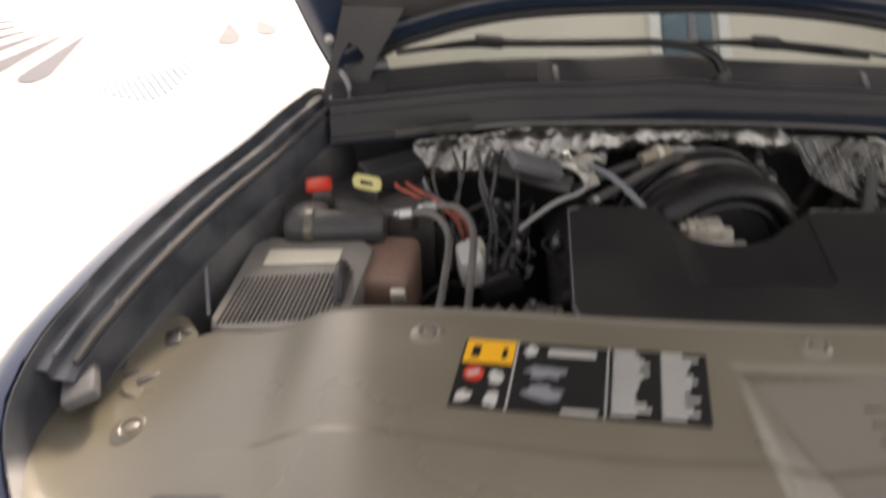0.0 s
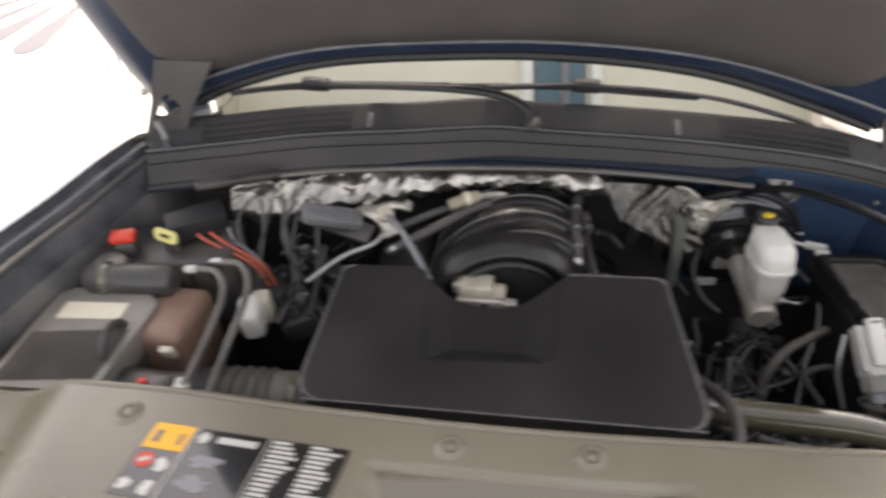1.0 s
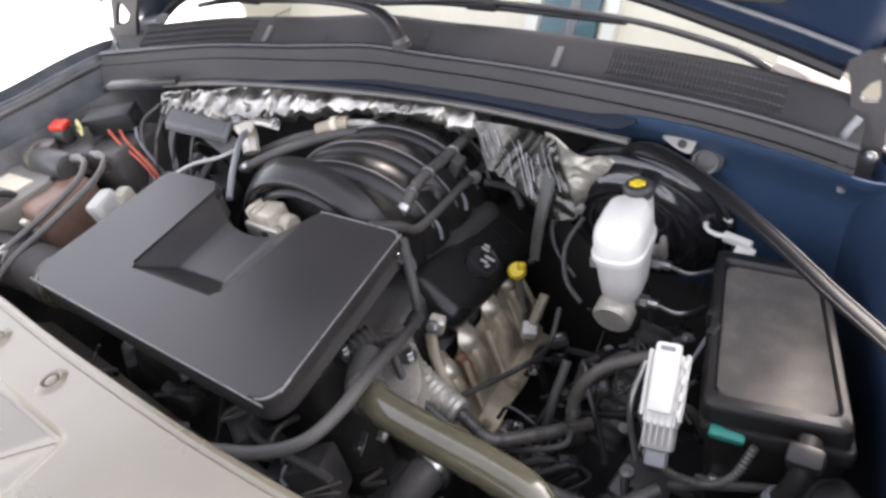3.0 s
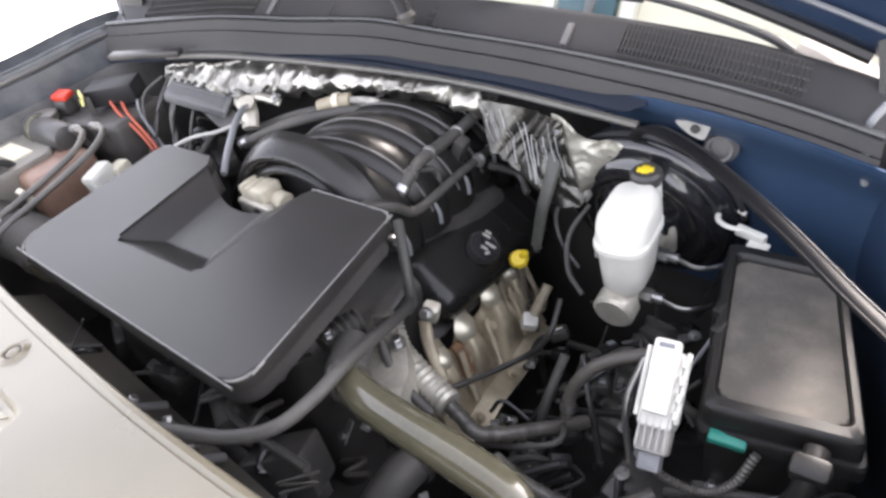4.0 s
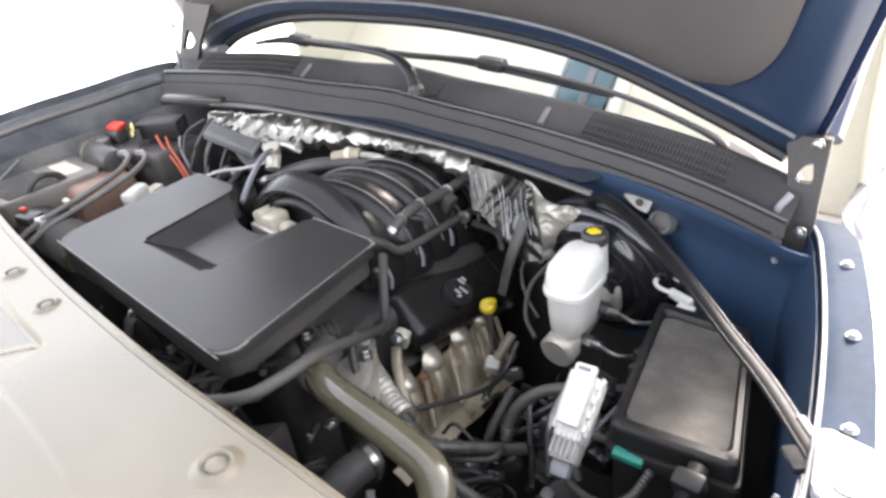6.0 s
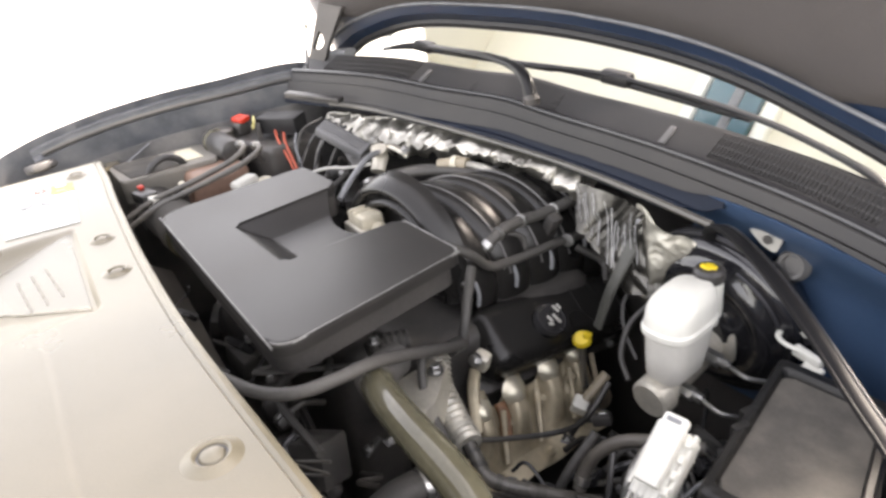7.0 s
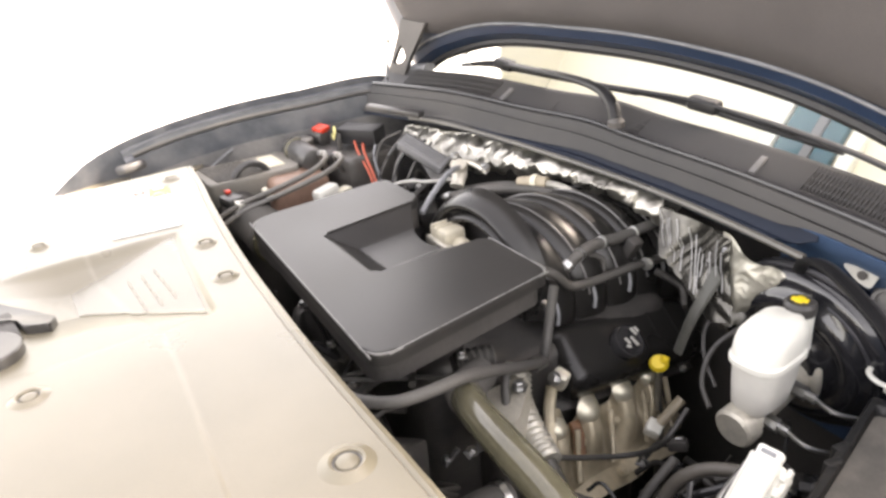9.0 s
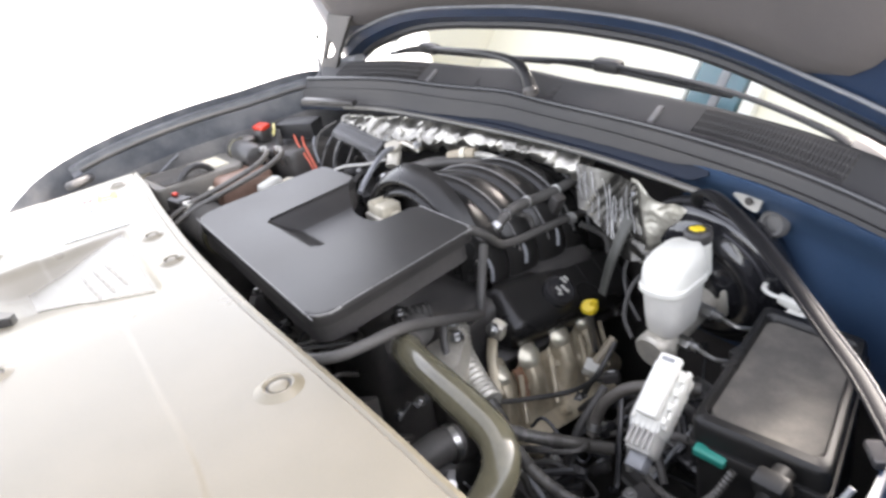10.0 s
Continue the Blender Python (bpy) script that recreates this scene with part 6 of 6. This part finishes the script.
# ---- passenger's side ----
def air_box():
    root = thing("air_filter_box", "dusty black air filter box with ribbed lid", "air filter box")
    quad = [(-0.775, 0.015), (-0.588, 0.0), (-0.560, 0.205), (-0.752, 0.238)]
    z = lambda x, y: 1.072 + 0.06 * (x + 0.70)
    part("lid", prism([(p.x, p.y) for p in rounded([(*p, 0) for p in quad], 0.02)], z, 0.05, 0.008), M_AIRLID, root)
    for k in range(24):
        x = -0.760 + 0.0070 * k
        part("rib", box((x + 0.005, 0.075, z(x, 0) + 0.001), (0.0032, 0.105, 0.005), (0, -3, -7), 0.001, 1), M_LID, root)
    part("sticker", box((-0.668, 0.172, z(-0.668, 0) + 0.0015), (0.115, 0.038, 0.003), (0, -3, -4), 0), M_CREAM, root, "pale blank sticker")
    part("body", prism([(p.x, p.y) for p in rounded([(*p, 0) for p in quad], 0.02)], lambda x, y: z(x, y) - 0.051, 0.30, 0.0), M_BLACK, root)
    part("outlet_ring", tube([(-0.60, 0.10 + 0.042 * math.cos(q), 1.06 + 0.042 * math.sin(q)) for q in np.linspace(0.2, math.pi - 0.2, 12)], 0.008, 8, 3), M_BLACK, root)
    side = thing("resonator_box", "dusty brown plastic resonator box", "resonator")
    part("body", box((-0.548, 0.185, 1.005), (0.105, 0.13, 0.13), (0, 0, -6), 0.018, 3), M_BROWN, side)
    part("clip", box((-0.520, 0.105, 1.050), (0.022, 0.012, 0.03), (20, 0, 0), 0.003), M_CREAM, side)
    duct = thing("intake_duct", "black ribbed rubber intake duct", "intake duct")
    part("bellows", tube([(-0.47, 0.045, 1.018), (-0.40, 0.043, 1.026), (-0.32, 0.033, 1.034)], 0.040, 20, 8, ribs=8, depth=0.006), M_RUBBER, duct)
    part("collar", tube([(-0.325, 0.033, 1.034), (-0.30, 0.031, 1.035)], 0.042, 20, 3), M_RUBBER, duct)
    part("band", tube([(-0.300, 0.031, 1.035), (-0.290, 0.031, 1.035)], 0.043, 20, 3), M_HOSE, duct)
    part("inlet_stub", tube([(-0.292, 0.031, 1.033), (-0.24, 0.031, 1.030), (-0.18, 0.04, 1.02)], 0.036, 20, 3), M_BLACK, duct)
    part("neck", tube([(-0.60, 0.06, 1.01), (-0.53, 0.045, 1.012), (-0.47, 0.04, 1.016)], 0.043, 20, 5), M_BLACK, duct)
    maf = thing("air_flow_sensor", "black air flow sensor with red lock and white plug", "sensor")
    part("body", box((-0.500, 0.02, 1.064), (0.05, 0.035, 0.022), (0, 0, 10), 0.004), M_BLACK, maf)
    part("lock", box((-0.520, 0.020, 1.079), (0.014, 0.012, 0.008), (0, 0, 10), 0.003), M_RED, maf, "small red lock")
    part("plug", tube([(-0.472, 0.025, 1.045), (-0.468, 0.030, 1.068)], 0.013, 14, 3), M_WHITE, maf)
    tank = thing("coolant_filler", "off-white round plastic coolant filler dome", "filler")
    part("dome", box((-0.412, 0.200, 1.040), (0.038, 0.056, 0.060), (8, -6, 10), 0.010, 2), M_WHITE, tank, "faceted off-white cap", sharp=20)
    part("neck", box((-0.403, 0.236, 1.030), (0.032, 0.034, 0.060), (4, -4, 10), 0.008, 2), M_CREAM, tank)


def battery():
    root = thing("battery", "black battery with red terminal cover and pale yellow sticker", "battery")
    part("case", box((-0.60, 0.34, 1.01), (0.25, 0.13, 0.16), (0, 0, 6), 0.012, 3), M_BLACK, root)
    part("terminal_cover", box((-0.660, 0.310, 1.125), (0.044, 0.030, 0.014), (10, 0, 10), 0.006), M_RED, root, "red terminal cover")
    part("terminal_post", box((-0.655, 0.305, 1.105), (0.035, 0.03, 0.03), (0, 0, 10), 0.005), M_BLACK, root)
    part("sticker", prism([(p.x, p.y) for p in rounded([(-0.026, -0.012, 0), (0.026, -0.012, 0), (0.026, 0.012, 0), (-0.026, 0.012, 0)], 0.0115)], 0.0, 0.003, m=pose(-0.580, 0.306, 1.130, 72, 0, -22)), M_PALEYELLOW, root, "pale yellow oval warning sticker")
    bm = box((0, 0, 0.0006), (0.022, 0.006, 0.001), (0, 0, 0), 0)
    bm.transform(pose(-0.580, 0.306, 1.130, 72, 0, -22))
    part("sticker_mark", bm, M_LABELBLACK, root)
    part("sticker_post", box((-0.578, 0.316, 1.105), (0.030, 0.012, 0.050), (0, 0, -22), 0.003), M_BLACK, root)
    part("distribution_box", box((-0.544, 0.360, 1.122), (0.104, 0.050, 0.038), (4, 0, 30), 0.003), M_WIPER, root, "black cable distribution box")
    acc = thing("accumulator", "dusty grey cylinder lying beside the battery", "accumulator")
    part("cylinder", lathe([(0.010, -0.085), (0.024, -0.08), (0.029, -0.068), (0.029, 0.065), (0.024, 0.078), (0.010, 0.082)], pose(-0.625, 0.240, 1.085, 0, 88, -4), 22), M_BLACK, acc)
    part("band", lathe([(0.029, -0.008), (0.031, -0.006), (0.031, 0.006), (0.029, 0.008)], pose(-0.665, 0.243, 1.085, 0, 88, -4), 22), M_HOSE, acc)
    part("round_cap", lathe([(0.030, 0), (0.030, 0.014), (0.022, 0.018)], pose(-0.668, 0.258, 1.094, 0, 0, 0), 20), M_DUSTY, acc)
    for k in range(3):
        w = thing("cable", "red insulated battery cable" if k < 2 else "grey insulated battery cable", "cable", "battery cables")
        start = Vector(((-0.537, 0.338, 1.112), (-0.522, 0.350, 1.112), (-0.496, 0.368, 1.112))[k])
        end = Vector(((-0.440, 0.318, 1.058), (-0.428, 0.322, 1.056), (-0.440, 0.340, 1.056))[k])
        sag = mix(start, end, 0.45) + Vector((-0.008, -0.002, 0.004 - 0.008 * (k == 2)))
        part("wire", tube([start, start + Vector((0.006, -0.002, -0.008)), sag, end, end + Vector((0.02, 0.0, -0.05))], 0.0030, 8, 6), M_CABLE if k < 2 else M_GREY, w)
    for k in range(2):
        h = thing("heater_hose", "black rubber heater hose with crimped end", "hose", "heater hoses")
        d = 0.038 * k
        part("hose", tube([(-0.505 + d, 0.240 + d * 0.5, 1.112), (-0.468 + d, 0.232 + d * 0.5, 1.112), (-0.446 + d, 0.190 + d * 0.3, 1.100), (-0.452 + d, 0.105, 1.080), (-0.465 + d * 1.1, 0.015, 1.060), (-0.480 + d * 1.1, -0.07, 1.02)], 0.0058, 12, 6), M_DUSTY, h)
        part("crimp", tube([(-0.522 + d, 0.242 + d * 0.5, 1.108), (-0.502 + d, 0.240 + d * 0.5, 1.112)], 0.0088, 8, 3), M_STEEL, h)
        part("pipe", tube([(-0.522 + d, 0.242 + d * 0.5, 1.108), (-0.535 + d, 0.248 + d * 0.5, 1.098), (-0.54 + d, 0.26 + d * 0.5, 1.06)], 0.006, 8, 4), M_STEEL, h)
    relay = thing("relay_module", "grey oblong control module on bracket", "module")
    m = look((-0.300, 0.377, 1.124), (-0.384, 0.328, 1.176)) @ pose(0, 0, 0, 0, 0, 20)
    for name, c, size, mat in (("case", (0, 0, 0), (0.040, 0.021, 0.106), M_MODULE), ("end_cap", (0, 0, 0.055), (0.042, 0.024, 0.010), M_MODULE), ("rib", (-0.010, 0.0115, 0), (0.003, 0.004, 0.095), M_MODULE), ("rib", (0.010, 0.0115, 0), (0.003, 0.004, 0.095), M_MODULE)):
        bm = box((0, 0, 0), size, (0, 0, 0), min(0.005, min(size) * 0.4))
        bm.transform(m @ pose(*c))
        part(name, bm, mat, relay)
    part("bracket", box((-0.300, 0.400, 1.092), (0.15, 0.04, 0.01), (22, 10, -16), 0.003), M_BLACK, relay)
    br = thing("lift_bracket", "cast aluminium bracket with bolts", "bracket")
    part("casting", tube([(-0.265, 0.440, 1.085), (-0.235, 0.420, 1.105), (-0.205, 0.405, 1.095), (-0.190, 0.385, 1.075)], 0.0155, 10, 4, flat=0.7), M_ALU, br)
    part("arm", tube([(-0.235, 0.420, 1.105), (-0.195, 0.430, 1.112), (-0.165, 0.445, 1.095)], 0.009, 8, 4, flat=0.7), M_ALU, br)
    part("ear", lathe([(0.006, -0.006), (0.016, -0.006), (0.016, 0.006), (0.006, 0.006)], pose(-0.205, 0.405, 1.108, 20, 15, 0), 16), M_ALU, br)
    part("bolt", bolt((-0.238, 0.418, 1.117), 0.008, 0.010), M_STEEL, br)
    part("bolt", bolt((-0.168, 0.442, 1.104), 0.007, 0.010, (20, 0, 0)), M_STEEL, br)
    fit = thing("pipe_fitting", "tan plastic pipe fitting behind the manifold", "fitting")
    part("barrel", tube([(-0.090, 0.465, 1.085), (-0.055, 0.480, 1.092), (-0.035, 0.488, 1.092)], 0.013, 12, 4), M_TAN, fit)
    part("collar", tube([(-0.062, 0.477, 1.091), (-0.052, 0.481, 1.092)], 0.016, 12, 3), M_CREAM, fit)
    part("spout", tube([(-0.035, 0.488, 1.092), (0.0, 0.498, 1.090), (0.03, 0.500, 1.082)], 0.007, 10, 4), M_SLEEVE, fit)
    rng = random.Random(21)
    for k in range(7):
        w = thing("wire", "thin dark wire near the battery", "wire", "battery side wires")
        x = -0.46 + 0.022 * k
        part("run", tube([(x, 0.42, 1.13), (x + rng.uniform(-0.02, 0.02), 0.37, 1.10 + rng.uniform(-0.02, 0.02)), (x + rng.uniform(-0.03, 0.03), 0.33, 1.03), (x + rng.uniform(-0.02, 0.04), 0.28, 0.97)], rng.choice([0.003, 0.004, 0.005]), 8, 5), rng.choice([M_RUBBER, M_GLOSS, M_BLACK, M_RUBBER]), w)


air_box()
battery()
